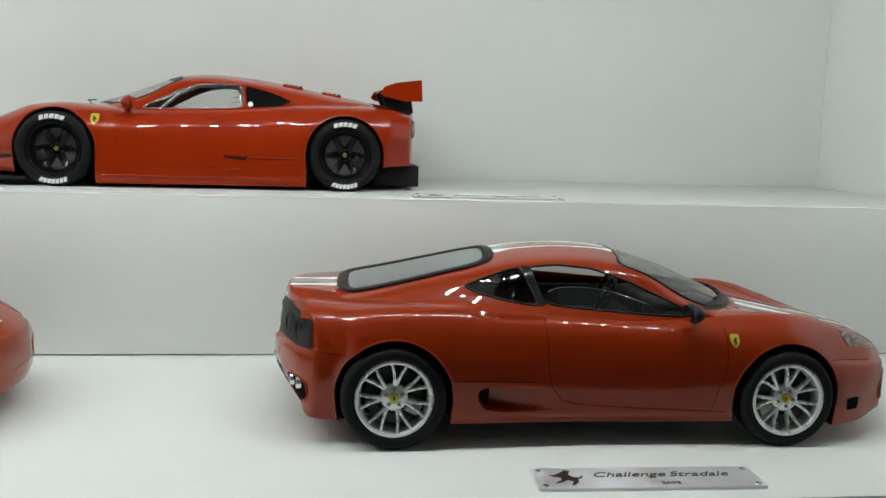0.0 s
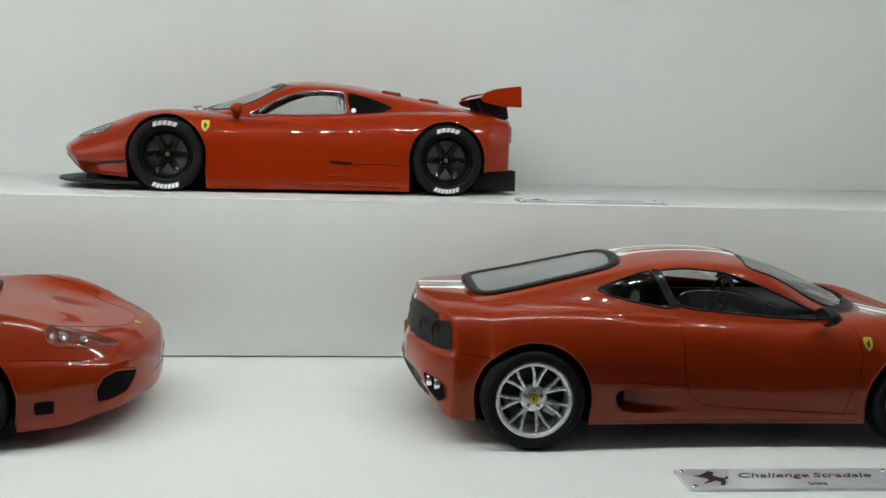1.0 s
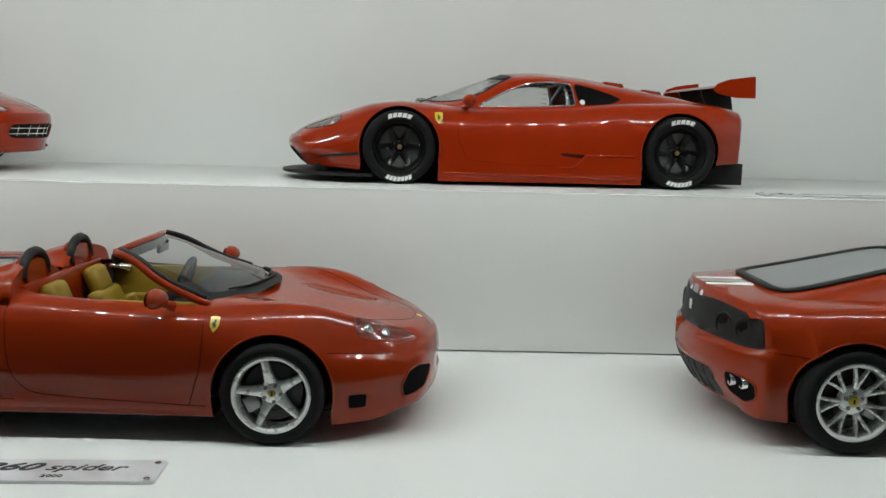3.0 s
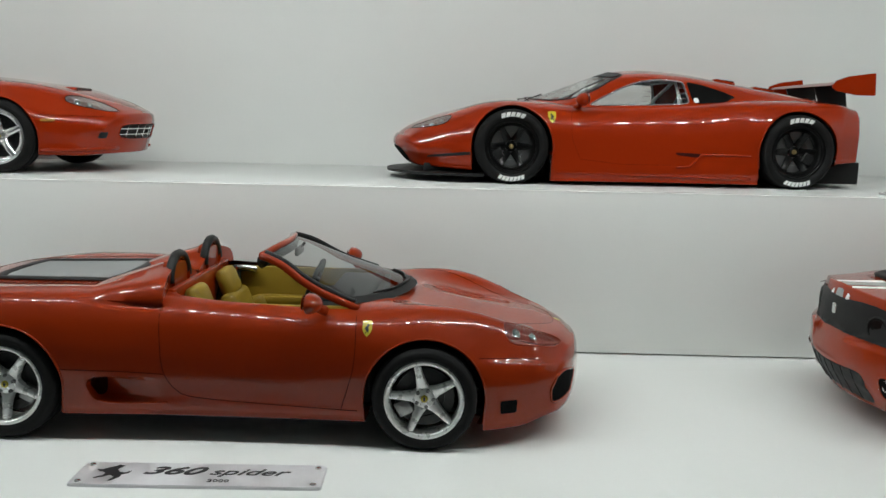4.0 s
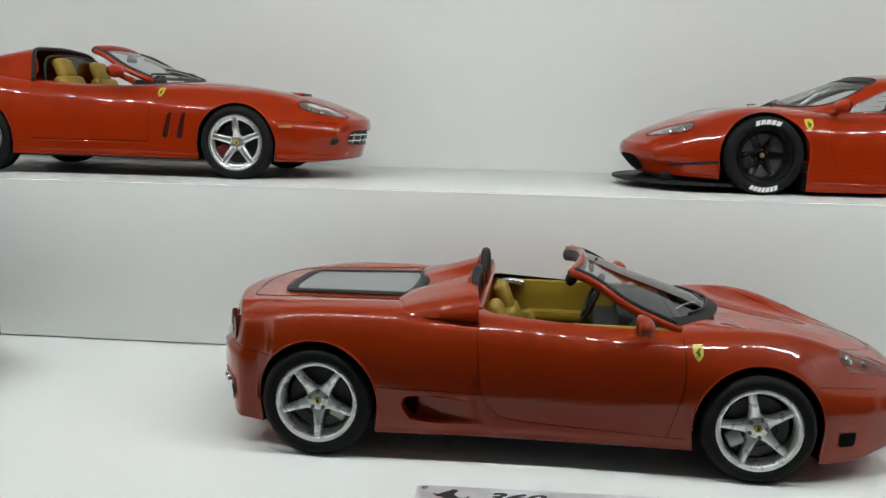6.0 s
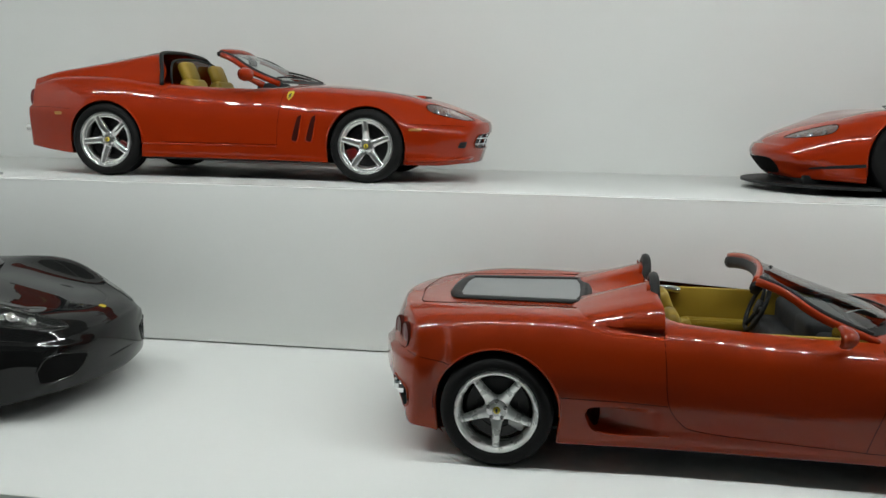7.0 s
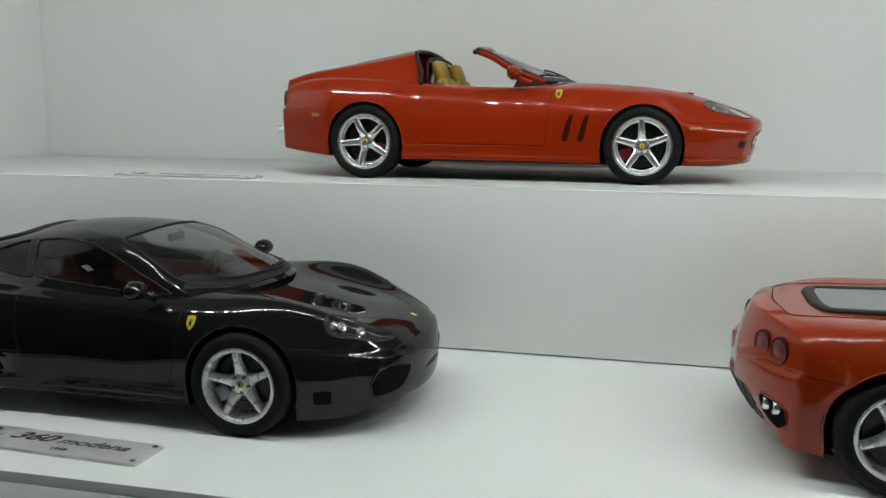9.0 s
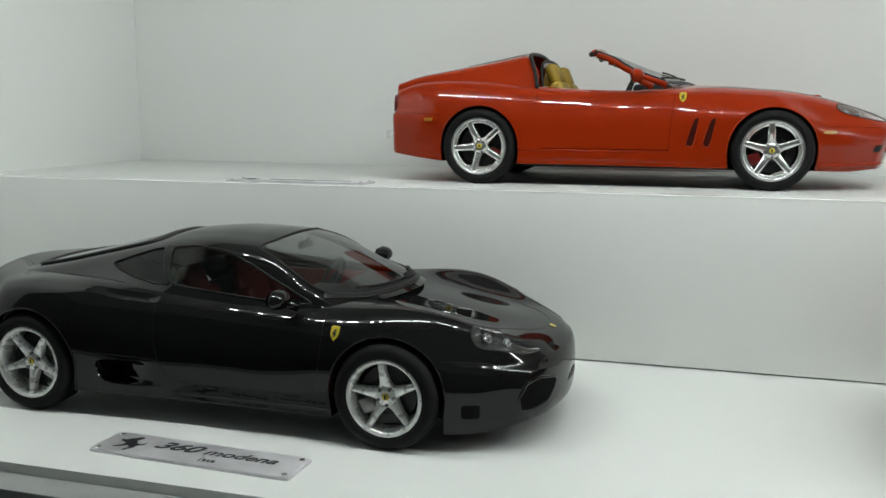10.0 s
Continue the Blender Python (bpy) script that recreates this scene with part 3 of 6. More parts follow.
def badge(car, tree, x, z, h, sgn=-1):
    """Yellow shield on the wing with a dark mark on it."""
    w = h * 0.76
    sh = [(x - w / 2, z + h / 2), (x - w / 4, z + h * 0.56), (x + w / 4, z + h * 0.56), (x + w / 2, z + h / 2), (x + w / 2, z), (x + w * 0.3, z - h * 0.3), (x, z - h * 0.52), (x - w * 0.3, z - h * 0.3), (x - w / 2, z)]
    b = part("wing_badge", patch(tree, sh, "side", 0.006, 0.03, sgn), YELLOW, car, "small yellow enamel shield")
    k = h * 0.42
    mk = [(x - k * 0.45, z - k * 0.7), (x - k * 0.1, z - k * 0.25), (x - k * 0.5, z + k * 0.1), (x - k * 0.25, z + k * 0.3), (x + k * 0.1, z + k * 0.8), (x + k * 0.45, z + k * 0.55), (x + k * 0.2, z + k * 0.3), (x + k * 0.35, z - k * 0.1), (x + k * 0.25, z - k * 0.7), (x + k * 0.05, z - k * 0.3), (x - k * 0.2, z - k * 0.7)]
    part("badge_mark", patch(tree, mk, "side", 0.009, 0.02, sgn), INK, b)


def glazed_lamp(car, tree, poly, s, housing, line, bowls):
    """A headlamp sunk into the wing under a clear cover, with round reflectors inside; its outline is seen from above."""
    h = part("headlamp", patch(tree, poly, "top", bowl(poly, 0.040, 0.035), 0.012), housing, car, "clear headlamp with bright round reflectors")
    part("lamp_rim", bead(tree, poly, "top", 0.0042, s, True), line, h)
    part("lamp_cover", patch(tree, poly, "top", 0.001, 0.02), LENS, h, "clear plastic lamp cover")
    for (u, w), rad in bowls:
        hit, nor = cast(tree, "top", u, s * w)
        lean = (nor + Vector((0.9, 0, 0))).normalized()
        mm = Matrix.Translation(hit - nor * 0.030) @ lean.to_track_quat("-Y", "Z").to_matrix().to_4x4()
        bm = bmesh.new()
        revolve(bm, [(rad, 0.012), (rad, -0.008), (rad * 0.86, -0.012), (rad * 0.72, -0.004), (rad * 0.45, 0.006), (0.001, 0.009)], 20)
        bmesh.ops.transform(bm, matrix=mm, verts=bm.verts[:])
        part("lamp_bowl", bm, CHROME, h, "bright round reflector")


def bowl_depth(poly, a, b):
    return -bowl(poly, lambda p, q: 0.115 * smoothstep(1.0, 0.56, p), 0.035)(a, b)


def seat(car, x, y, mat, z=0.30, h=0.72):
    """A bucket seat: cushion, backrest with side bolsters, headrest."""
    bm = bmesh.new()
    box(bm, x - 0.20, x + 0.28, y - 0.24, y + 0.24, z, z + 0.16, 0.05, 3)
    st = part("seat", bm, mat, car)
    lean = Matrix.Translation((x - 0.14, y, z + 0.10)) @ Matrix.Rotation(radians(-22), 4, "Y")
    bm = bmesh.new()
    box(bm, -0.07, 0.06, -0.21, 0.21, 0.0, h - 0.18, 0.05, 3, lean)
    for s in (-1, 1):
        box(bm, -0.06, 0.14, s * 0.22 - 0.05, s * 0.22 + 0.05, 0.05, h - 0.30, 0.045, 3, lean)
    part("backrest", bm, mat, st)
    bm = bmesh.new()
    box(bm, -0.06, 0.05, -0.13, 0.13, h - 0.22, h, 0.05, 3, lean)
    part("headrest", bm, mat, st)
    return st


def steering_wheel(car, x, y, z, mat=TRIM):
    m = Matrix.Translation((x, y, z)) @ Matrix.Rotation(radians(-68), 4, "Y")
    bm = bmesh.new()
    ring = [m @ Vector((0.175 * math.cos(a), 0.175 * math.sin(a), 0)) for a in (2 * math.pi * i / 28 for i in range(28))]
    tube(bm, ring, 0.016, 8, True)
    for a in (0.3, math.pi - 0.3, -math.pi / 2):
        tube(bm, [m @ Vector((0, 0, -0.02)), m @ Vector((0.17 * math.cos(a), 0.17 * math.sin(a), 0))], 0.015, 6)
    box(bm, -0.05, 0.05, -0.05, 0.05, -0.03, 0.01, 0.015, 2, m)
    part("steering_wheel", bm, mat, car)


def cabin(car, x0, x1, yw, floor, sill, hide, trimmat, rise=0.0):
    """Tub, dashboard and door cards inside the car."""
    bm = bmesh.new()
    box(bm, x0, x1, -yw, yw, floor - 0.03, floor)
    box(bm, x0 - 0.04, x0, -yw, yw, floor - 0.03, sill)
    box(bm, x1, x1 + 0.04, -yw, yw, floor - 0.03, sill)
    part("cabin_tub", bm, DARKHIDE, car, smooth=False)
    for s in (-1, 1):
        bm = bmesh.new()
        box(bm, x0 + 0.05, x1 - 0.05, s * (yw + 0.5 * rise) - 0.02, s * (yw + 0.5 * rise) + 0.02, floor, sill + rise, 0.012)
        box(bm, x0 + 0.30, x1 - 0.45, s * (yw - 0.07) - 0.05, s * (yw - 0.07) + 0.05, sill - 0.25, sill - 0.175, 0.02)
        card = part("door_card", bm, hide, car, angle=40)
        # dark panel over the card's lower part, painting the armrest's shade
        bm = bmesh.new()
        box(bm, x0 + 0.06, x1 - 0.06, s * (yw - 0.035) - 0.012, s * (yw - 0.035) + 0.012, floor, sill - 0.255, 0.006)
        part("kick_panel", bm, DARKHIDE, card, "dark panel standing for the shade below the armrest", angle=40)
    bm = bmesh.new()
    box(bm, x1 - 0.33, x1, -yw + 0.02, yw - 0.02, sill - 0.22, sill + 0.02, 0.05, 3)
    box(bm, x1 - 0.38, x1 - 0.12, -0.68 + 0.20, -0.68 + 0.52, sill - 0.10, sill + 0.07, 0.04, 3)
    box(bm, x1 - 0.50, x1 - 0.28, -yw + 0.04, yw - 0.04, sill - 0.36, sill - 0.12, 0.05, 3)
    part("dashboard", bm, trimmat, car)
    bm = bmesh.new()
    box(bm, x0 + 0.1, x1 - 0.3, -0.11, 0.11, floor, floor + 0.22, 0.03, 2)
    part("centre_tunnel", bm, hide, car, angle=40)
    steering_wheel(car, x1 - 0.50, 0.36, sill - 0.02)


def wing_mirror(car, x, y, z, mat, s, stalk_to):
    bm = bmesh.new()
    r = bmesh.ops.create_uvsphere(bm, u_segments=20, v_segments=12, radius=1.0)
    for v in bm.verts:
        v.co = Vector((v.co.x * (0.085 if v.co.x > 0 else 0.03), v.co.y * 0.105, v.co.z * 0.062))
    bmesh.ops.transform(bm, matrix=Matrix.Translation((x, s * y, z)), verts=bm.verts[:])
    mir = part("wing_mirror", bm, mat, car)
    bm = bmesh.new()
    tube(bm, [(x + 0.01, s * (y - 0.06), z - 0.03), (stalk_to[0], s * stalk_to[1], stalk_to[2])], [0.022, 0.032], 8)
    part("mirror_arm", bm, mat, mir)
    bm = bmesh.new()
    r = bmesh.ops.create_circle(bm, cap_ends=True, segments=20, radius=1.0, matrix=Matrix.Translation((x - 0.031, s * y, z)) @ Matrix.Rotation(radians(90), 4, "Y") @ Matrix.Diagonal((0.05, 0.09, 1, 1)))
    part("mirror_glass", bm, CHROME, mir, smooth=False)


def thing(name, x, y, z, yaw, label, category, group=""):
    ob = new(name)
    ob.empty_display_size = 0.01
    ob.matrix_basis = pose(x, y, z, 0, 0, yaw)
    return tagged(ob, label, category, group)


# ---- the mid-engined two-seaters on the lower board ----
def mid_tables(spider):
    deck = [(-0.60, 0.872), (-0.30, 0.885), (0.0, 0.888), (0.50, 0.898), (0.80, 0.885)] if spider else [(-0.60, 0.918), (-0.42, 0.918), (-0.30, 0.915), (0.0, 0.915), (0.50, 0.91), (0.80, 0.88)]
    return {
        "fair": 5,
        "lift": [(-0.75, 0.12 if spider else 0.35), (0.8, 0.12 if spider else 0.35), (1.2, 0.35), (2.0, 0.35), (2.4, -0.12), (2.6, -0.22), (3.15, -0.25), (3.38, 0.0), (3.575, 0.2)],
        "zc": [(-0.75, 0.850 if spider else 0.918)] + deck + [(1.3, 0.86), (1.9, 0.86), (2.3, 0.850), (2.6, 0.802), (2.94, 0.742), (3.15, 0.703), (3.38, 0.657), (3.48, 0.628), (3.54, 0.596), (3.575, 0.562)],
        "zt": ([(-0.75, 0.830), (-0.60, 0.860)] if spider else [(-0.75, 0.872), (-0.60, 0.878)]) + [(-0.30, 0.890), (0.0, 0.908), (0.3, 0.912), (0.6, 0.905), (0.9, 0.885), (1.3, 0.860), (1.7, 0.840), (2.0, 0.828), (2.3, 0.842), (2.6, 0.860), (2.77, 0.850), (2.94, 0.824), (3.15, 0.765), (3.38, 0.667), (3.48, 0.612), (3.54, 0.570), (3.575, 0.540)],
        "ys": [(-0.75, 0.765), (-0.6, 0.80), (-0.3, 0.845), (0.0, 0.870), (0.3, 0.868), (0.6, 0.855), (0.9, 0.845), (1.3, 0.845), (1.7, 0.845), (2.0, 0.845), (2.3, 0.845), (2.6, 0.85), (2.94, 0.822), (3.15, 0.785), (3.40, 0.715), (3.50, 0.675), (3.575, 0.61)],
        "zs": [(-0.75, 0.775), (-0.6, 0.80), (-0.3, 0.835), (0.0, 0.858), (0.3, 0.856), (0.6, 0.830), (0.9, 0.802), (1.3, 0.780), (1.7, 0.760), (2.0, 0.752), (2.3, 0.758), (2.6, 0.764), (2.77, 0.738), (2.94, 0.685), (3.15, 0.612), (3.40, 0.548), (3.50, 0.52), (3.575, 0.48)],
        "ym": [(-0.75, 0.805), (-0.6, 0.868), (-0.3, 0.938), (0.0, 0.962), (0.3, 0.955), (0.6, 0.935), (0.9, 0.912), (1.3, 0.902), (1.7, 0.902), (2.0, 0.908), (2.3, 0.926), (2.6, 0.940), (2.94, 0.915), (3.15, 0.878), (3.40, 0.792), (3.50, 0.738), (3.575, 0.66)],
        "zm": [(-0.75, 0.62), (0.0, 0.64), (0.6, 0.62), (1.3, 0.58), (2.0, 0.58), (2.6, 0.60), (3.15, 0.47), (3.575, 0.40)],
        "yl": [(-0.75, 0.80), (-0.3, 0.925), (0.0, 0.945), (0.6, 0.925), (0.9, 0.905), (1.3, 0.895), (2.0, 0.90), (2.3, 0.915), (2.6, 0.932), (2.94, 0.905), (3.15, 0.868), (3.40, 0.785), (3.575, 0.655)],
        "zl": [(-0.75, 0.34), (0.0, 0.34), (1.3, 0.32), (2.6, 0.34), (3.15, 0.27), (3.575, 0.26)],
        "zb": [(-0.75, 0.165), (-0.4, 0.145), (0.0, 0.16), (0.4, 0.165), (2.2, 0.165), (2.9, 0.130), (3.15, 0.118), (3.4, 0.122), (3.575, 0.175)],
    }


def bumpers(bm, rake, step):
    """The steps in the skin along the upper edges of the front and rear bumpers, and the rake of the tail above them."""
    for v in bm.verts:
        x, y, z = v.co
        if x < -0.33:
            v.co.x += rake * smoothstep(0.58, 0.90, z) * smoothstep(-0.38, -0.72, x)
            v.co.x += smoothstep(0.44, 0.14, z) * smoothstep(-0.40, -0.62, x) * (0.012 + 0.11 * smoothstep(0.78, 0.45, abs(y)))
            ledge = smoothstep(0.610, 0.585, z)
            v.co.x -= step * ledge * smoothstep(-0.36, -0.58, x)
            v.co.y += math.copysign(0.012, y) * ledge * smoothstep(-0.36, -0.46, x) * smoothstep(0.30, 0.60, abs(y))
        if x > 2.85:
            seam = 0.578 - 0.11 * (x - 2.85)
            k = smoothstep(seam, seam - 0.025, z) * smoothstep(2.90, 3.05, x) * smoothstep(0.30, 0.50, abs(y))
            v.co.x += 0.009 * k
            v.co.y += math.copysign(0.012 * k, y)


def mid_car(name, x, y, yaw, paint, kind, label):
    global S
    spider = kind == "spider"
    S = 1 / 18.0 if spider else 1 / 17.86
    car = thing(name, x, y, 0.0, yaw, label, "model car", "model cars on the lower board")
    bm = skin(mid_tables(spider), 220, 0.43, 0.42, [(0.042 * (1 - s ** 2.6) ** 0.5, s) for s in (0.985, 0.955, 0.91, 0.84, 0.73, 0.56, 0.3)], [(0.030 * (1 - s ** 2.6) ** 0.5, s) for s in (0.985, 0.955, 0.90, 0.80, 0.6, 0.3)])
    bumpers(bm, *((0.070, 0.036) if spider else (0.03, 0.045)))
    tree = BVHTree.FromBMesh(bm)
    zr, zf, rr, rf = 0.338, 0.333 if kind == "coupe" else 0.322, 0.378, 0.374
    arch_r = arch(bm, tree, 0.012 if spider else 0.0, zr, rr, 0.62)
    arch_f = arch(bm, tree, 2.6, zf, rf, 0.60)
    # cockpit opening
    top = [(0.95, -0.66), (1.3, -0.70), (1.9, -0.70), (2.14, -0.62), (2.36, -0.30), (2.41, 0), (2.36, 0.30), (2.14, 0.62), (1.9, 0.70), (1.3, 0.70), (0.95, 0.66)]
    top = rounded(top, 4, 0.3)
    cut(bm, tree, top, "top", lambda c: c.z > 0.6, 0.012)
    intake = catmull([(0.532, 0.350), (0.555, 0.396), (0.64, 0.410), (0.84, 0.411), (1.02, 0.404), (1.045, 0.330), (0.99, 0.258), (0.83, 0.240), (0.66, 0.240), (0.575, 0.268)], 6, True)
    scoop = catmull([(0.405, 0.882), (0.55, 0.874), (0.75, 0.858), (0.965, 0.840), (0.972, 0.803), (0.76, 0.808), (0.58, 0.830)], 6, True)
    lamp_line = {k: catmull([(3.075, k * 0.640), (3.125, k * 0.556), (3.285, k * 0.478), (3.425, k * 0.425), (3.462, k * 0.440), (3.385, k * 0.555), (3.23, k * 0.650), (3.11, k * 0.698)], 6, True) for k in (-1, 1)}
    fog = rounded([(3.065, 0.222), (3.165, 0.222), (3.170, 0.306), (3.062, 0.306)], 4, 0.18)
    mouth = {s: rounded([(s * 0.360, 0.398), (s * 0.560, 0.438), (s * 0.650, 0.415), (s * 0.682, 0.340), (s * 0.670, 0.250), (s * 0.600, 0.250), (s * 0.470, 0.270), (s * 0.400, 0.330)], 4, 0.22) for s in (-1, 1)}
    pipes = {s: rounded([(s * 0.545, 0.285), (s * 0.70, 0.245), (s * 0.775, 0.290), (s * 0.765, 0.400), (s * 0.555, 0.432)], 4, 0.3) for s in (-1, 1)}
    for hole in (intake, scoop):
        cut(bm, tree, hole, "side", lambda c: abs(c.y) > 0.6, 0.012)
    for k in (-1, 1):
        cut(bm, tree, lamp_line[k], "top", lambda c: c.y * k > 0.25 and c.x > 2.9 and c.z > 0.46)
    part("body", bm, paint, car)
    bm = bmesh.new()
    box(bm, -0.36, 2.96, -0.60, 0.60, 0.128, 0.175, 0.01)
    box(bm, 2.22, 2.95, -0.50, 0.50, 0.150, 0.36, 0.01)
    box(bm, -0.34, 0.40, -0.50, 0.50, 0.150, 0.38, 0.01)
    part("chassis", bm, TRIM, car, "black plastic underbody", angle=40)
    bm = bmesh.new()
    box(bm, 0.42, 2.20, -0.865, 0.865, 0.152, 0.19, 0.008)
    part("chassis", bm, TRIM, car, "black plastic underbody", angle=40)
    line = TRIM if paint is BLACK else GAP
    for s in (-1, 1):
        for ring, nm in ((arch_r, "arch_lip"), (arch_f, "arch_lip")):
            part(nm, bead(tree, ring, "side", 0.007, s), paint, car)
    liner(car, 0.0, zr, rr + 0.004, 0.52, 0.845)
    liner(car, 2.6, zf, rf + 0.004, 0.52, 0.84)
    # panel gaps
    gap = 0.0021
    door = catmull([(2.17, 0.80), (2.178, 0.66), (2.165, 0.50), (2.125, 0.36), (2.090, 0.237)], 5) + catmull([(2.085, 0.236), (1.60, 0.258), (1.18, 0.288), (1.07, 0.338), (1.012, 0.42), (0.990, 0.52), (0.985, 0.60), (0.965, 0.83)], 5)
    for s in (-1, 1):
        part("door_gap", bead(tree, door, "side", gap, s), line, car)
        part("bumper_gap", bead(tree, dense([(-0.66, 0.615), (-0.40, 0.602), (-0.275, 0.598)]), "side", gap, s), line, car)
        part("bumper_gap", bead(tree, dense([(2.93, 0.572), (3.08, 0.556), (3.20, 0.542), (3.30, 0.530)]), "side", gap, s), line, car)
        part("sill_gap", bead(tree, dense([(0.36, 0.452), (0.70, 0.445), (1.0, 0.43)]), "side", gap, s), line, car)
        part("sill_gap", bead(tree, dense([(2.085, 0.235), (2.19, 0.235)]), "side", gap, s), line, car)
        # side intake, deepest at its rear end and running out flush on the door
        it = part("side_intake", patch(tree, intake, "side", bowl(intake, lambda a, b: 0.115 * smoothstep(1.0, 0.56, a), 0.035), 0.010, s), paint, car, "hollow side air intake")
        part("intake_lip", bead(tree, catmull([(0.60, 0.256), (0.70, 0.241), (0.85, 0.241), (1.02, 0.250)], 6), "side", 0.006, s), paint, it)
        # dark sheet at the hollow's rear end, painting the shade of the duct
        duct = catmull([(0.545, 0.352), (0.566, 0.386), (0.60, 0.394), (0.618, 0.390), (0.628, 0.345), (0.620, 0.282), (0.605, 0.272), (0.578, 0.288)], 5, True)
        part("intake_throat", patch(tree, duct, "side", lambda a, b: 0.004 - bowl_depth(intake, a, b), 0.010, s), HOLE if paint is BLACK else VENT, it, "dark sheet, the shade of the duct opening")
        # long tapering scoop on the shoulder behind the door
        part("shoulder_scoop", patch(tree, scoop, "side", bowl(scoop, lambda a, b: 0.024 * smoothstep(0.40, 0.70, a), 0.030), 0.012, s), paint, car, "hollow tapering shoulder scoop")
        badge(car, tree, *{"striped": (2.226, 0.702), "spider": (2.245, 0.735), "coupe": (2.268, 0.700)}[kind], 0.077, s)
        # front corner openings: flush dark sheets paint the shade inside them
        part("corner_duct", patch(tree, fog, "side", 0.004, 0.018, s), HOLE, car, "square dark sheet, the shade of a corner duct")
        # headlamps
        glazed_lamp(car, tree, lamp_line[s], s, LAMPS["dark" if paint is BLACK else "red"], line if paint is BLACK else paint, (((3.175, 0.610), 0.034), ((3.285, 0.545), 0.030)))
        # front grille openings
        g = part("front_grille", patch(tree, mouth[s], "front", 0.004, 0.02), HOLE, car, "black mesh front intake")
        part("grille_lip", bead(tree, mouth[s], "front", 0.009, s, True), paint, g)
    # bonnet outline
    hood = catmull([(2.42, 0.66), (2.75, 0.60), (3.1, 0.43), (3.38, 0.22), (3.44, 0.0), (3.38, -0.22), (3.1, -0.43), (2.75, -0.60), (2.42, -0.66)], 8)
    part("bonnet_gap", bead(tree, hood, "top", gap), line, car)
    bm = patch(tree, rounded([(3.45, -0.025), (3.45, 0.025), (3.49, 0.022), (3.49, -0.022)], 3, 0.3), "top", 0.004, 0.02)
    part("bonnet_badge", bm, YELLOW, car, "small yellow bonnet badge")
    # tail
    if kind == "striped":
        tp = rounded([(-0.765, 0.605), (0.765, 0.605), (0.735, 0.795), (0.40, 0.845), (-0.40, 0.845), (-0.735, 0.795)], 4, 0.10)
        part("tail_panel", patch(tree, tp, "rear", 0.008, 0.014), TRIM, car, "black mesh panel between smoked tail lamps")
        bm = bmesh.new()
        hit, nor = cast(tree, "rear", 0.0, 0.735)
        box(bm, hit.x - 0.012, hit.x, -0.03, 0.03, 0.69, 0.78, 0.008)
        part("tail_badge", bm, CHROME, car, "small silver tail badge")
    for s in (-1, 1):
        for q in (0.625, 0.455):
            hit, nor = cast(tree, "rear", s * q, 0.705 if kind == "striped" else 0.690)
            if hit is None:
                continue
            mm = Matrix.Translation(hit - nor * 0.007) @ nor.to_track_quat("-Y", "Z").to_matrix().to_4x4()
            bm = bmesh.new()
            revolve(bm, [(0.078, 0.012), (0.078, -0.008), (0.068, -0.015), (0.060, -0.010), (0.054, -0.010), (0.03, -0.014), (0.0005, -0.015)], 28)
            bmesh.ops.transform(bm, matrix=mm, verts=bm.verts[:])
            lamp = part("tail_lamp", bm, LAMPRED if kind != "striped" else GLOSSBLACK, car, "round red tail lamp" if kind != "striped" else "round smoked tail lamp")
            bm = bmesh.new()
            revolve(bm, [(0.083, 0.012), (0.083, -0.010), (0.077, -0.017), (0.070, -0.011)], 28)
            bmesh.ops.transform(bm, matrix=mm, verts=bm.verts[:])
            part("lamp_rim", bm, VENT if kind != "striped" else TRIM, lamp)
        # exhausts on a flush dark sheet that paints the recess's shade
        ex = part("exhaust_recess", patch(tree, pipes[s], "rear", 0.004, 0.02), HOLE, car, "dark sheet, the shade of the exhaust recess")
        part("recess_lip", bead(tree, pipes[s], "rear", 0.009, s, True), paint, ex)
        for q in (0.695, 0.610):
            hit, nor = cast(tree, "rear", s * q, 0.372)
            if hit is None:
                continue
            bm = bmesh.new()
            revolve(bm, [(0.038, 0.10), (0.038, -0.010), (0.034, -0.017), (0.031, -0.010), (0.031, 0.09)], 24)
            bmesh.ops.transform(bm, matrix=Matrix.Translation(hit) @ Matrix.Rotation(radians(-90), 4, "Z"), verts=bm.verts[:])
            part("exhaust_pipe", bm, CHROME, ex, "bright metal exhaust pipe")
    dif = rounded([(-0.43, 0.195), (0.43, 0.195), (0.41, 0.400), (-0.41, 0.400)], 3, 0.1)
    dp = part("diffuser", patch(tree, dif, "rear", 0.004, 0.014), TRIM, car, "black finned rear diffuser")
    for k in range(-3, 4):
        pts = on_skin(tree, [(k * 0.105, q) for q in (0.20, 0.23, 0.26, 0.29, 0.34, 0.39)], "rear", 0.003)
        bm = bmesh.new()
        tube(bm, pts, 0.007, 5)
        part("diffuser_fin", bm, TRIM, dp)
    hide = {"striped": DARKHIDE, "spider": TAN, "coupe": REDHIDE}[kind]
    cabin(car, 0.93, 2.20, 0.66, 0.24, 0.80, hide, TRIM if kind != "spider" else DARKHIDE, 0.035 if spider else 0.0)
    for s in (-1, 1):
        seat(car, 1.30 if not spider else 1.39, s * 0.34, hide, 0.22, 0.70 if not spider else 0.60)
    for s in (-1, 1):
        wing_mirror(car, 1.90, 0.925, 0.90, paint if kind == "spider" else (TRIM if kind == "striped" else BLACK), s, (1.98, 0.80, 0.83))
    bm = bmesh.new()
    mz = 1.075 if spider else 1.105
    box(bm, 1.645, 1.675, -0.10, 0.10, mz - 0.03, mz + 0.03, 0.014, 3)
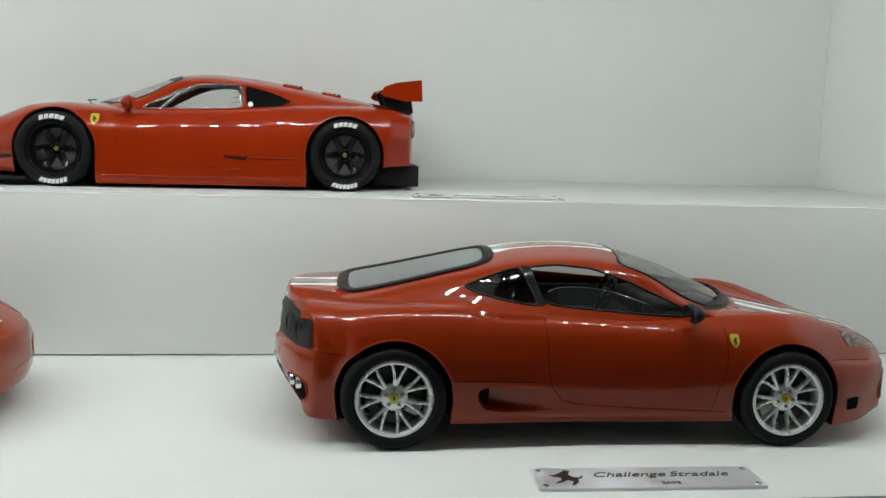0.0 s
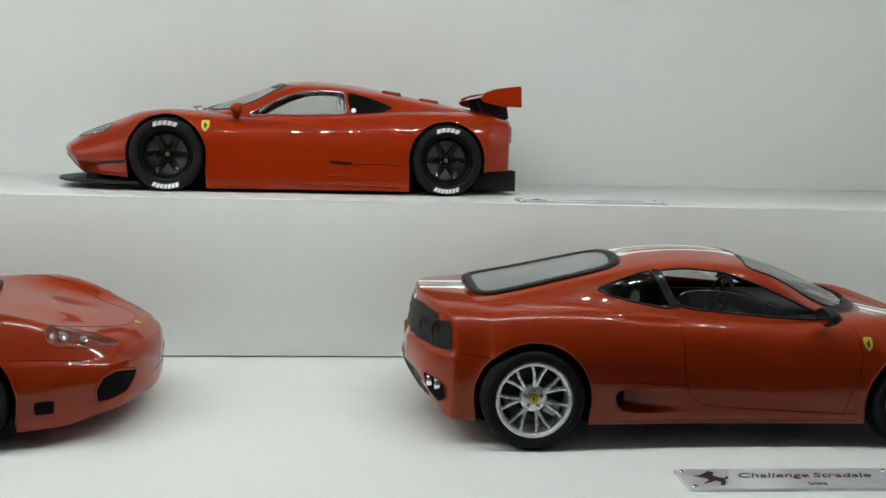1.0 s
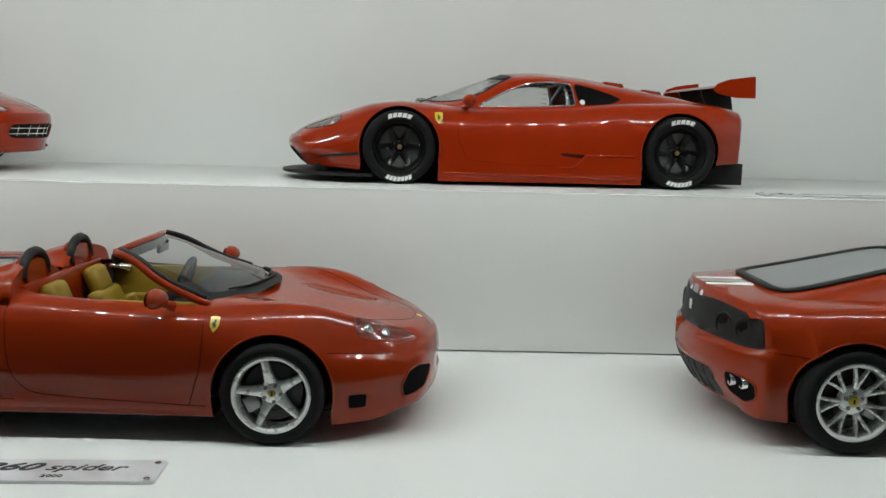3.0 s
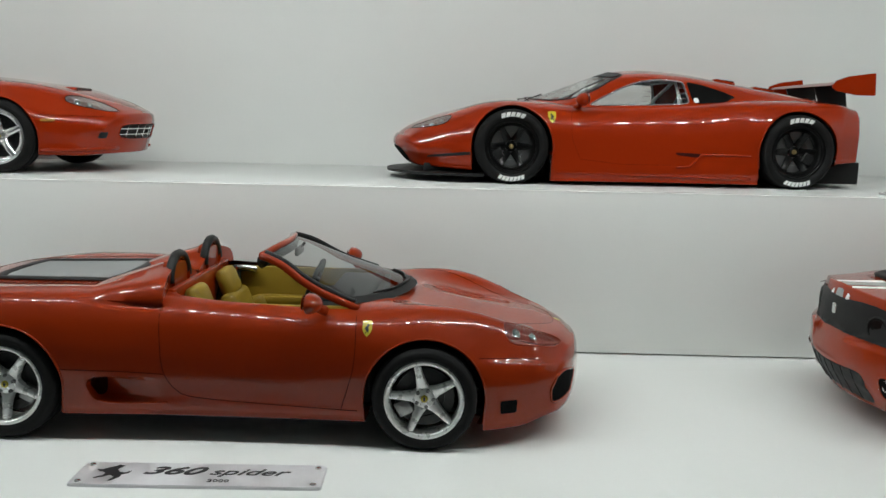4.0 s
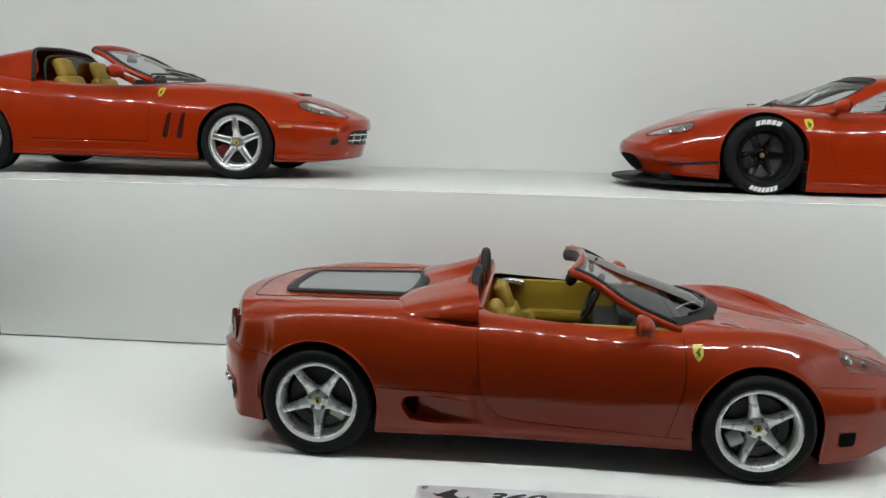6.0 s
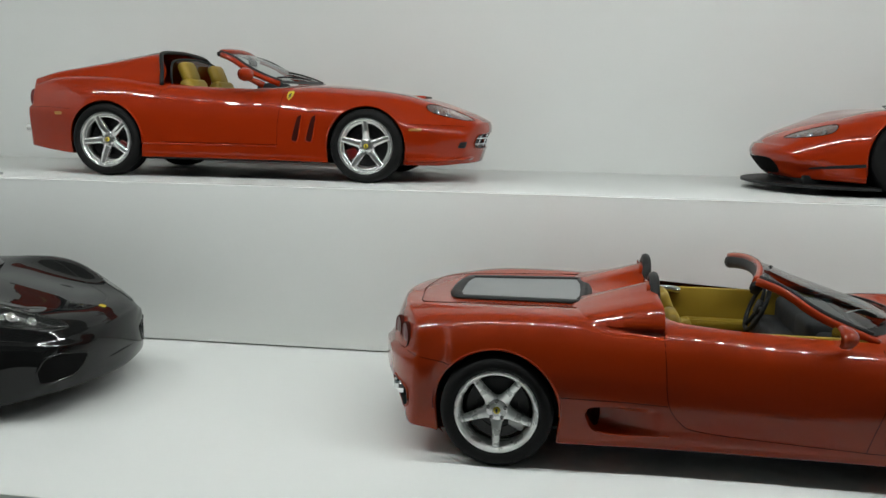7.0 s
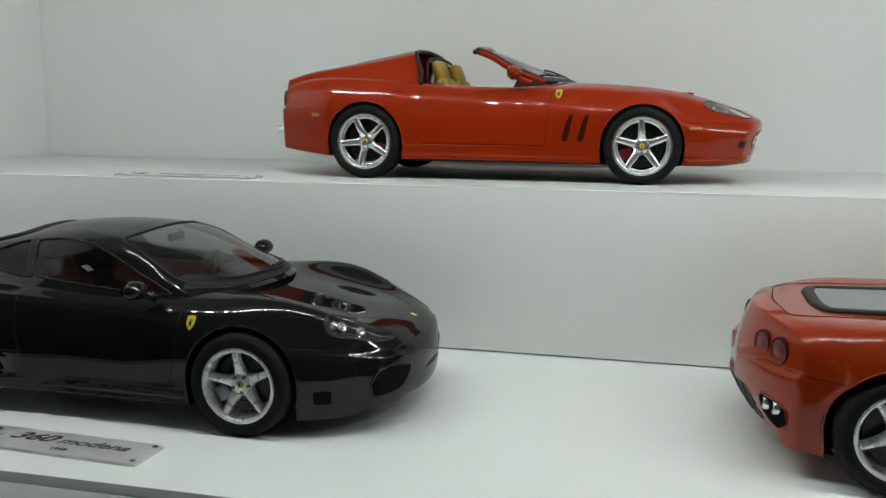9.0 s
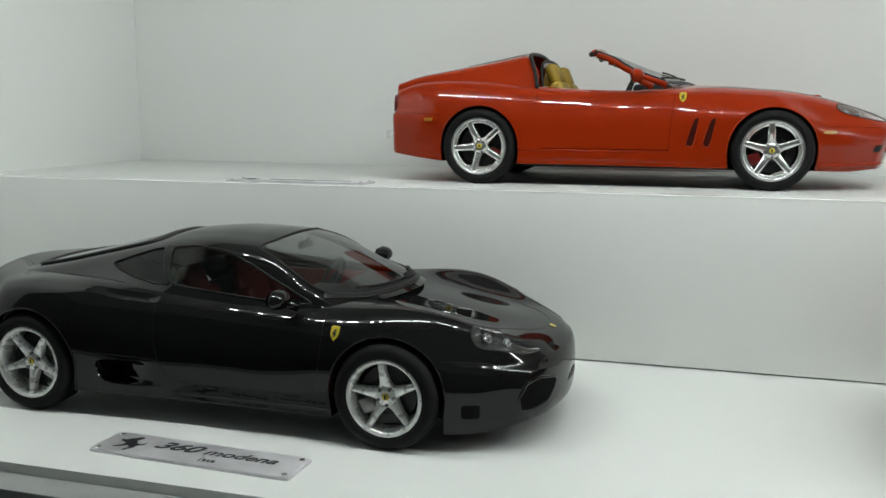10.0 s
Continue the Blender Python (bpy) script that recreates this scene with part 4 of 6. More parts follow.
    tube(bm, [(1.665, 0.0, mz + 0.02), (1.70, 0.0, mz + 0.055)], 0.010, 6)
    part("rear_view_mirror", bm, TRIM, car)
    if spider:
        spider_top(car, tree, paint, line)
    else:
        coupe_top(car, tree, paint, line, kind)
    style = "mesh" if kind == "striped" else "star"
    axle(car, 0.018 if spider else 0.0, zr, 0.962, 0.338, 0.245, 0.27, style, SILVER, None, 180.0)
    axle(car, 2.6, zf, 0.942, zf, 0.240, 0.23, style, SILVER, None, -13.0 if spider else -7.0)
    return car


LAMPS = {tone: material("headlamp_plastic_" + tone, color, 0.14, metal=0.1, coat=1.0, patch=0.5, grain_scale=1500) for tone, color in (("dark", (0.028, 0.028, 0.028)), ("red", (0.30, 0.060, 0.040)), ("pale", (0.25, 0.17, 0.155)))}


def coupe_top(car, body, paint, line, kind):
    T = {
        "zr": [(-0.60, 0.870), (-0.42, 0.912), (-0.327, 0.936), (0.0, 1.008), (0.3, 1.078), (0.69, 1.165), (0.9, 1.200), (1.2, 1.218), (1.4, 1.212), (1.6, 1.188), (1.9, 1.105), (2.2, 0.988), (2.53, 0.846)],
        "yr": [(-0.60, 0.56), (-0.3, 0.53), (0.3, 0.50), (0.9, 0.505), (1.2, 0.515), (1.5, 0.53), (1.9, 0.58), (2.53, 0.66)],
        "drop": [(-0.60, 0.03), (0.3, 0.055), (0.9, 0.075), (1.4, 0.075), (1.9, 0.06), (2.53, 0.03)],
        "yb": [(-0.60, 0.70), (-0.3, 0.76), (0.3, 0.80), (0.9, 0.795), (1.4, 0.785), (2.0, 0.78), (2.53, 0.72)],
        "zb": [(-0.60, 0.80), (0.3, 0.80), (0.9, 0.82), (1.4, 0.81), (2.0, 0.785), (2.53, 0.77)],
    }
    bm = canopy(T, 170, 0.62, 0.0)
    tree = BVHTree.FromBMesh(bm)
    doorwin = rounded([(0.985, 0.905), (0.905, 1.105), (0.93, 1.125), (1.10, 1.140), (1.34, 1.122), (1.566, 1.050), (1.80, 0.945), (2.06, 0.825), (1.6, 0.855)], 4, 0.22)
    quarter = rounded([(0.46, 1.000), (0.60, 1.050), (0.74, 1.095), (0.855, 1.120), (0.945, 0.905), (0.90, 0.900), (0.70, 0.930), (0.54, 0.965)], 4, 0.25)
    screen = rounded([(1.60, 0.0), (1.585, 0.28), (1.53, 0.50), (1.75, 0.57), (2.10, 0.64), (2.31, 0.48), (2.43, 0.25), (2.468, 0.0), (2.43, -0.25), (2.31, -0.48), (2.10, -0.64), (1.75, -0.57), (1.53, -0.50), (1.585, -0.28)], 4, 0.35)
    rear = rounded([(0.66, 0.36), (0.70, 0.0), (0.66, -0.36), (0.20, -0.40), (-0.26, -0.44), (-0.33, -0.30), (-0.34, 0.0), (-0.33, 0.30), (-0.26, 0.44), (0.20, 0.40)], 4, 0.35)
    for poly in (doorwin, quarter):
        cut(bm, tree, poly, "side", lambda c: abs(c.y) > 0.40, 0.009)
    cut(bm, tree, screen, "top", lambda c: True, 0.009)
    cut(bm, tree, rear, "top", lambda c: True, 0.009)
    part("roof", bm, paint, car, {"striped": "orange-red roof", "coupe": "black roof"}[kind])
    for s in (-1, 1):
        w = part("quarter_window", patch(tree, quarter, "side", -0.003, 0.04, s), SMOKE if kind == "coupe" else SEEN, car, "smoked quarter window")
        part("window_seal", bead(tree, quarter, "side", 0.008, s, True), TRIM, w)
        part("window_seal", bead(tree, doorwin, "side", 0.008, s, True), TRIM, car)
        # pillar between the windows, black
        pil = dense([(0.915, 1.122), (0.992, 0.900), (0.94, 0.900), (0.855, 1.122)], 0.02, True)
        part("door_pillar", patch(tree, pil, "side", 0.008, 0.03, s), GLOSSBLACK, car, "gloss black door pillar")
        if kind == "coupe":
            part("door_window", patch(tree, doorwin, "side", -0.004, 0.05, s), TOUCHED, car, "lightly tinted side window")
        if kind == "striped":
            low = [p for p in catmull([(0.99, 0.910), (1.05, 0.995), (1.25, 1.010), (1.45, 0.985), (1.65, 0.925), (1.86, 0.850), (1.5, 0.865)], 5, True)]
            pane = part("door_window", patch(tree, low, "side", -0.004, 0.04, s), CLEAR, car, "half-lowered side window")
            # thin chrome bead draws the highlight along the pane's upper edge
            part("window_edge", bead(tree, [p for p in low if p[1] > 0.90 and p[0] > 1.0], "side", 0.003, s, False, -0.004), CHROME, pane, "chrome bead standing for the highlight on the glass edge")
    w = part("windscreen", patch(tree, screen, "top", -0.002, 0.05), CLEAR, car)
    part("windscreen_seal", bead(tree, screen, "top", 0.010, -1, True), TRIM, w)
    cowl = rounded([(2.10, 0.68), (2.33, 0.50), (2.45, 0.26), (2.495, 0.0), (2.45, -0.26), (2.33, -0.50), (2.10, -0.68), (2.08, -0.62), (2.27, -0.45), (2.375, -0.22), (2.41, 0.0), (2.375, 0.22), (2.27, 0.45), (2.08, 0.62)], 3, 0.3)
    part("cowl_band", patch(tree, cowl, "top", 0.004, 0.04), TRIM, car, "black band below the windscreen")
    bm = bmesh.new()
    for blade in ([(2.425, 0.16), (2.415, -0.06), (2.35, -0.30), (2.235, -0.47)], [(2.28, 0.44), (2.365, 0.26), (2.40, 0.02)]):
        tube(bm, on_skin(tree, catmull(blade, 5), "top", 0.014), 0.008, 5)
    part("wiper", bm, TRIM, car, "black wiper")
    r = part("rear_window", patch(tree, rear, "top", -0.001, 0.05), GREYGLASS, car, "pale grey rear engine window")
    bm = bmesh.new()
    pts = on_skin(tree, rear, "top", 0.002)
    tube(bm, pts, 0.014, 6, True, 3.1)
    part("window_frame", bm, TRIM, r, "wide black window frame")
    if kind == "striped":
        for s in (-1, 1):
            part("roof_stripe", patch(tree, [(0.72, s * 0.075), (0.72, s * 0.165), (1.60, s * 0.165), (1.60, s * 0.075)], "top", 0.004, 0.05), WHITE, car, "white racing stripe")
        part("roof_band", patch(tree, [(0.72, -0.075), (0.72, 0.075), (1.60, 0.075), (1.60, -0.075)], "top", 0.003, 0.05), GREY, car, "grey centre of the racing stripe")
        for s in (-1, 1):
            part("bonnet_stripe", patch(body, [(2.51, s * 0.075), (2.51, s * 0.165), (3.575, s * 0.165), (3.575, s * 0.075)], "top", 0.004, 0.05), WHITE, car, "white racing stripe")
        for s in (-1, 1):
            part("tail_stripe", patch(body, [(-0.37, s * 0.075), (-0.37, s * 0.165), (-0.765, s * 0.165), (-0.765, s * 0.075)], "top", 0.005, 0.03), WHITE, car, "white racing stripe")
        part("tail_band", patch(body, [(-0.37, -0.075), (-0.37, 0.075), (-0.765, 0.075), (-0.765, -0.075)], "top", 0.004, 0.03), GREY, car, "grey centre of the racing stripe")
        part("bonnet_band", patch(body, [(2.51, -0.075), (2.51, 0.075), (3.575, 0.075), (3.575, -0.075)], "top", 0.003, 0.05), GREY, car, "grey centre of the racing stripe")


def spider_top(car, body, paint, line):
    """Open top: engine cover window, humps behind the seats, hoops, windscreen frame."""
    ew = rounded([(-0.30, 0.350), (0.48, 0.395), (0.51, 0.20), (0.515, 0.0), (0.51, -0.20), (0.48, -0.395), (-0.30, -0.350), (-0.335, -0.2), (-0.34, 0.0), (-0.335, 0.2)], 4, 0.10)
    w = part("engine_window", patch(body, ew, "top", 0.010, 0.05), GREYGLASS, car, "pale grey engine cover window")
    bm = bmesh.new()
    tube(bm, on_skin(body, ew, "top", 0.005), 0.016, 6, True, 2.7)
    part("window_frame", bm, TRIM, w, "wide black window frame")
    cov = rounded([(-0.52, 0.50), (0.62, 0.58), (0.66, 0.0), (0.62, -0.58), (-0.52, -0.50), (-0.58, 0.0)], 4, 0.2)
    part("engine_cover_gap", bead(body, cov, "top", 0.0042, -1, True), line, car)
    # fairings behind the seats: each rises from the deck to its hoop and falls to the shoulder
    low = pchip([0.03, 0.20, 0.36, 0.50, 0.62, 0.72, 0.805], [0.880, 0.885, 0.890, 0.893, 0.893, 0.886, 0.862])
    high = pchip([0.03, 0.17, 0.26, 0.36, 0.46, 0.56, 0.65, 0.72, 0.765, 0.79, 0.805], [0.915, 0.985, 1.045, 1.062, 1.048, 1.022, 1.000, 0.972, 0.935, 0.895, 0.855])
    for s in (-1, 1):
        bm = bmesh.new()
        rows = []
        for i in range(31):
            t = i / 30
            k = (0.8 * t + 0.2 * t ** 0.6) * (1 - 0.14 * max(0.0, (t - 0.92) / 0.08) ** 2)
            row = []
            for j in range(41):
                y = 0.03 + 0.775 * j / 40
                x = 0.41 + (0.53 + 0.03 * smoothstep(0.5, 0.8, y)) * t
                row.append(bm.verts.new((x, s * y, low(y) + (high(y) - low(y)) * k)))
            row.append(bm.verts.new((x, s * 0.775, 0.790)))
            rows.append(row)
        rows.append([bm.verts.new((v.co.x - 0.010, v.co.y, min(v.co.z, 0.80 + 0.3 * (v.co.z - 0.80)))) for v in rows[-1]])
        for a, b in zip(rows, rows[1:]):
            for j in range(41):
                bm.faces.new((a[j], a[j + 1], b[j + 1], b[j]))
        bmesh.ops.recalc_face_normals(bm, faces=bm.faces[:])
        part("rear_fairing", bm, paint, car, angle=55)
        bm = bmesh.new()
        hoop = [(0.925, s * 0.36 + 0.175 * math.cos(a), 0.92 + 0.165 * math.sin(a)) for a in (math.pi * i / 18 for i in range(19))]
        tube(bm, hoop, 0.032, 8)
        hp = part("roll_hoop", bm, TRIM, car, "black padded roll hoop")
        bm = bmesh.new()
        box(bm, 0.900, 0.925, s * 0.36 - 0.15, s * 0.36 + 0.15, 0.80, 1.055, 0.05, 3)
        part("hoop_fill", bm, paint, hp, "red panel inside the hoop", angle=50)
        # seat belt post and bright belt guide beside the seat
        if s > 0:
            bm = bmesh.new()
            box(bm, 1.00, 1.07, s * 0.64 - 0.03, s * 0.64 + 0.03, 0.45, 0.845, 0.02, 2)
            post = part("belt_post", bm, TRIM, car, "black belt post")
            bm = bmesh.new()
            tube(bm, catmull([(1.04, s * 0.63, 0.818), (1.10, s * 0.632, 0.824), (1.20, s * 0.636, 0.812)], 4), 0.026, 8)
            part("belt_guide", bm, CHROME, post, "chrome belt guide")
    # rear bulkhead trim
    bm = bmesh.new()
    box(bm, 0.93, 0.985, -0.62, 0.62, 0.60, 0.90, 0.02)
    part("rear_bulkhead", bm, paint, car, angle=40)
    # windscreen
    T = {
        "zr": [(1.50, 1.172), (1.62, 1.143), (1.9, 1.045), (2.2, 0.948), (2.53, 0.838)],
        "yr": [(1.50, 0.54), (1.9, 0.60), (2.53, 0.66)],
        "drop": [(1.50, 0.075), (1.9, 0.062), (2.53, 0.03)],
        "yb": [(1.50, 0.60), (2.0, 0.76), (2.53, 0.72)],
        "zb": [(1.50, 1.02), (1.7, 0.93), (2.0, 0.82), (2.53, 0.77)],
    }
    bm = canopy(T, 80, 0.62, 0.0)
    tree = BVHTree.FromBMesh(bm)
    bm.free()
    screen = catmull([(1.605, 0.0), (1.59, 0.28), (1.525, 0.475), (1.78, 0.580), (2.13, 0.660), (2.31, 0.48), (2.43, 0.25), (2.468, 0.0), (2.43, -0.25), (2.31, -0.48), (2.13, -0.660), (1.78, -0.580), (1.525, -0.475), (1.59, -0.28)], 5, True)
    w = part("windscreen", patch(tree, screen, "top", 0.0, 0.05), CLEAR, car)
    for s in (-1, 1):
        pil = on_skin(tree, dense([(1.515, s * 0.490), (1.78, s * 0.598), (2.17, s * 0.690)], 0.05), "top", 0.0)
        bm = bmesh.new()
        tube(bm, pil, 0.026, 8)
        part("screen_pillar", bm, paint, w)
        pil = on_skin(tree, dense([(1.535, s * 0.462), (1.78, s * 0.568), (2.14, s * 0.648)], 0.05), "top", 0.016)
        bm = bmesh.new()
        tube(bm, pil, 0.018, 6)
        part("pillar_seal", bm, TRIM, w)
    hd = on_skin(tree, [(1.515 + 0.085 * (1 - (y / 0.48) ** 2), y) for y in np.linspace(-0.485, 0.485, 25)], "top", 0.0)
    bm = bmesh.new()
    tube(bm, hd, 0.024, 8)
    part("screen_header", bm, paint, w)
    bm = bmesh.new()
    tube(bm, [p + Vector((-0.004, 0, -0.044)) for p in hd], 0.044, 8, False, 0.75)
    part("header_seal", bm, TRIM, w)
    cowl = rounded([(2.10, 0.68), (2.33, 0.50), (2.45, 0.26), (2.495, 0.0), (2.45, -0.26), (2.33, -0.50), (2.10, -0.68), (2.08, -0.62), (2.27, -0.45), (2.375, -0.22), (2.41, 0.0), (2.375, 0.22), (2.27, 0.45), (2.08, 0.62)], 3, 0.3)
    part("cowl_band", patch(tree, cowl, "top", 0.006, 0.04), TRIM, car, "black band below the windscreen")
    bm = bmesh.new()
    for blade in ([(2.425, 0.16), (2.415, -0.06), (2.35, -0.30), (2.235, -0.47)], [(2.28, 0.44), (2.365, 0.26), (2.40, 0.02)]):
        tube(bm, on_skin(tree, catmull(blade, 5), "top", 0.014), 0.008, 5)
    part("wiper", bm, TRIM, car, "black wiper")


GREYGLASS = material("pale_engine_glass", (0.22, 0.23, 0.23), 0.35, coat=0.2, spec=0.2, patch=0.1, grain_scale=1500)

mid_car("model_car", 0.0214, 0.0503, -0.9, RED, "striped", "orange-red die-cast coupe model with white and grey racing stripes")
mid_car("model_car", -0.3227, 0.0523, -1.2, RED, "spider", "orange-red die-cast open-top model with tan seats")
mid_car("model_car", -0.6805, 0.0499, -0.5, BLACK, "coupe", "glossy black die-cast coupe model with red seats")


# ---- the racing coupe on the upper tier ----
def race_car(x, y, z, yaw):
    global S
    S = 1 / 17.95
    car = thing("race_car", x, y, z, yaw, "red die-cast racing coupe model with black wheels and a rear wing", "model car", "model cars on the upper tier")
    T = {
        "fair": 12,
        "zc": [(-0.76, 0.76), (-0.5, 0.82), (0.0, 0.83), (0.6, 0.81), (1.2, 0.76), (1.9, 0.74), (2.2, 0.765), (2.6, 0.755), (2.86, 0.722), (3.15, 0.658), (3.4, 0.575), (3.58, 0.492), (3.66, 0.432)],
        "zt": [(-0.76, 0.74), (-0.5, 0.785), (0.0, 0.805), (0.5, 0.795), (0.9, 0.765), (1.3, 0.745), (1.9, 0.725), (2.3, 0.745), (2.6, 0.762), (2.86, 0.735), (3.15, 0.652), (3.4, 0.558), (3.58, 0.475), (3.66, 0.418)],
        "ys": [(-0.76, 0.74), (-0.5, 0.82), (0.0, 0.87), (0.5, 0.85), (0.9, 0.82), (1.9, 0.82), (2.3, 0.84), (2.6, 0.85), (2.9, 0.82), (3.15, 0.77), (3.4, 0.68), (3.66, 0.53)],
        "zs": [(-0.76, 0.70), (-0.5, 0.745), (0.0, 0.76), (0.5, 0.745), (0.9, 0.71), (1.3, 0.69), (1.9, 0.675), (2.3, 0.69), (2.6, 0.70), (2.86, 0.660), (3.15, 0.585), (3.4, 0.505), (3.66, 0.405)],
        "ym": [(-0.76, 0.83), (-0.5, 0.92), (0.0, 0.99), (0.35, 0.985), (0.6, 0.955), (0.9, 0.935), (1.6, 0.93), (2.1, 0.955), (2.4, 0.975), (2.6, 0.98), (2.9, 0.935), (3.15, 0.875), (3.4, 0.77), (3.66, 0.61)],
        "zm": [(-0.76, 0.52), (0.0, 0.55), (1.3, 0.50), (2.6, 0.54), (3.15, 0.42), (3.66, 0.29)],
        "yl": [(-0.76, 0.81), (-0.3, 0.95), (0.0, 0.985), (0.35, 0.985), (0.9, 0.96), (1.6, 0.955), (2.1, 0.965), (2.6, 0.975), (2.9, 0.92), (3.15, 0.86), (3.4, 0.75), (3.66, 0.57)],
        "zl": [(-0.76, 0.34), (0.0, 0.25), (1.3, 0.18), (2.6, 0.22), (3.15, 0.19), (3.66, 0.20)],
        "zb": [(-0.76, 0.245), (-0.45, 0.23), (-0.2, 0.06), (0.4, 0.035), (2.2, 0.035), (2.8, 0.10), (3.15, 0.115), (3.66, 0.13)],
    }
    bm = skin(T, 210, 0.48, 0.16, [(0.058 * (1 - k ** 2.6) ** 0.5, k) for k in (0.985, 0.955, 0.91, 0.85, 0.77, 0.68, 0.58, 0.48, 0.38, 0.28, 0.18)], [(0.014, 0.975), (0.024, 0.93), (0.030, 0.82), (0.034, 0.5)])
    for v in bm.verts:
        if v.co.x < -0.42:
            v.co.x = -0.42 + 0.80 * (v.co.x + 0.42)
        if v.co.x > 3.1:
            v.co.x -= 0.13 * smoothstep(0.36, 0.12, v.co.z) * smoothstep(3.1, 3.6, v.co.x)
    tree = BVHTree.FromBMesh(bm)
    zw, r = 0.338, 0.372
    ar = arch(bm, tree, 0.0, zw, r, 0.62)
    af = arch(bm, tree, 2.6, zw, r, 0.60)
    top = rounded([(0.95, -0.64), (1.3, -0.68), (1.85, -0.68), (2.10, -0.58), (2.28, -0.30), (2.32, 0), (2.28, 0.30), (2.10, 0.58), (1.85, 0.68), (1.3, 0.68), (0.95, 0.64)], 4, 0.3)
    cut(bm, tree, top, "top", lambda c: c.z > 0.5, 0.012)
    mouth = rounded([(-0.34, 0.160), (0.34, 0.160), (0.38, 0.23), (0.36, 0.310), (-0.36, 0.310), (-0.38, 0.23)], 4, 0.3)
    lamp_line = {k: catmull([(3.15, k * 0.600), (3.18, k * 0.665), (3.31, k * 0.600), (3.45, k * 0.475), (3.52, k * 0.340), (3.40, k * 0.385), (3.25, k * 0.490)], 6, True) for k in (-1, 1)}
    for k in (-1, 1):
        cut(bm, tree, lamp_line[k], "top", lambda c: c.y * k > 0.2 and c.x > 3.0 and c.z > 0.36)
    part("body", bm, RED_B, car)
    liner(car, 0.0, zw, r + 0.004, 0.50, 0.88)
    liner(car, 2.6, zw, r + 0.004, 0.50, 0.88)
    part("front_grille", patch(tree, mouth, "front", 0.004, 0.02), HOLE, car, "black mesh front intake")
    gap = 0.0010
    for s in (-1, 1):
        part("arch_lip", bead(tree, ar, "side", 0.008, s), RED_B, car)
        part("arch_lip", bead(tree, af, "side", 0.008, s), RED_B, car)
        part("door_gap", bead(tree, dense([(2.03, 0.72), (2.07, 0.60), (2.06, 0.42), (1.98, 0.24), (1.6, 0.20), (1.15, 0.20)]), "side", gap, s), GAP, car)
        part("sill_step", bead(tree, dense([(2.19, 0.115), (0.42, 0.085)]), "side", 0.009, s), RED_B, car)
        # lower flank: step forward of the rear wheel
        part("flank_step", bead(tree, dense([(0.44, 0.300), (0.88, 0.300), (0.975, 0.192), (1.10, 0.180)]), "side", 0.010, s), RED_B, car)
        # uncut slot: a dark sheet on the skin paints its shade
        sl = rounded([(0.86, 0.305), (1.12, 0.318), (1.10, 0.292), (0.92, 0.272)], 3, 0.25)
        part("flank_slot", patch(tree, sl, "side", 0.003, 0.02, s), VENT, car, "narrow dark sheet, the shade of a flank slot")
        badge(car, tree, 2.245, 0.605, 0.095, s)
        dv = rounded([(2.97, 0.285), (3.15, 0.265), (3.36, 0.235), (3.37, 0.216), (3.15, 0.238), (2.97, 0.255)], 3, 0.2)
        part("dive_slot", patch(tree, dv, "side", 0.004, 0.02, s), TRIM, car, "black corner slot")
        glazed_lamp(car, tree, lamp_line[s], s, LAMPS["pale"], GAP, (((3.255, 0.575), 0.030), ((3.350, 0.500), 0.030), ((3.430, 0.420), 0.024)))
        for q in (0.66, 0.48):
            hit, nor = cast(tree, "rear", s * q, 0.60)
            mm = Matrix.Translation(hit - nor * 0.010) @ nor.to_track_quat("-Y", "Z").to_matrix().to_4x4()
            bm = bmesh.new()
            revolve(bm, [(0.080, 0.012), (0.080, -0.010), (0.070, -0.018), (0.03, -0.016), (0.0005, -0.017)], 24)
            bmesh.ops.transform(bm, matrix=mm, verts=bm.verts[:])
            lamp = part("tail_lamp", bm, LAMPRED, car, "round red tail lamp")
            bm = bmesh.new()
            revolve(bm, [(0.086, 0.012), (0.086, -0.012), (0.079, -0.020), (0.072, -0.014)], 24)
            bmesh.ops.transform(bm, matrix=mm, verts=bm.verts[:])
            part("lamp_rim", bm, TRIM, lamp)
        wing_mirror(car, 1.945, 0.87, 0.775, RED_B, s, (2.00, 0.74, 0.70))
        # thin pins holding the bonnet
        bm = bmesh.new()
        tube(bm, [(2.40, s * 0.35, 0.765), (2.44, s * 0.35, 0.790), (2.36, s * 0.33, 0.795)], 0.006, 5)
        part("bonnet_pin", bm, TRIM, car)
    # splitter and undertray
    bm = bmesh.new()
    out = catmull([(2.85, 0.93), (3.10, 0.92), (3.40, 0.80), (3.62, 0.56), (3.74, 0.28), (3.77, 0.0), (3.74, -0.28), (3.62, -0.56), (3.40, -0.80), (3.10, -0.92), (2.85, -0.93)], 6)
    lo = [bm.verts.new((a, b, 0.062)) for a, b in out]
    hi = [bm.verts.new((a, b, 0.086)) for a, b in out]
    bm.faces.new(hi)
    bm.faces.new(lo[::-1])
    for i in range(len(out)):
        k = (i + 1) % len(out)
        bm.faces.new((lo[i], lo[k], hi[k], hi[i]))
    part("splitter", bm, TRIM, car, "flat black front splitter", angle=40)
    bm = bmesh.new()
    box(bm, 2.86, 3.40, -0.60, 0.60, 0.085, 0.16, 0.01)
    box(bm, 2.20, 2.95, -0.55, 0.55, 0.050, 0.36, 0.01)
    box(bm, -0.32, 0.40, -0.50, 0.50, 0.050, 0.36, 0.01)
    box(bm, 0.36, 2.24, -0.85, 0.85, 0.030, 0.20, 0.01)
    part("undertray", bm, TRIM, car, angle=40)
    # rear diffuser box
    bm = bmesh.new()
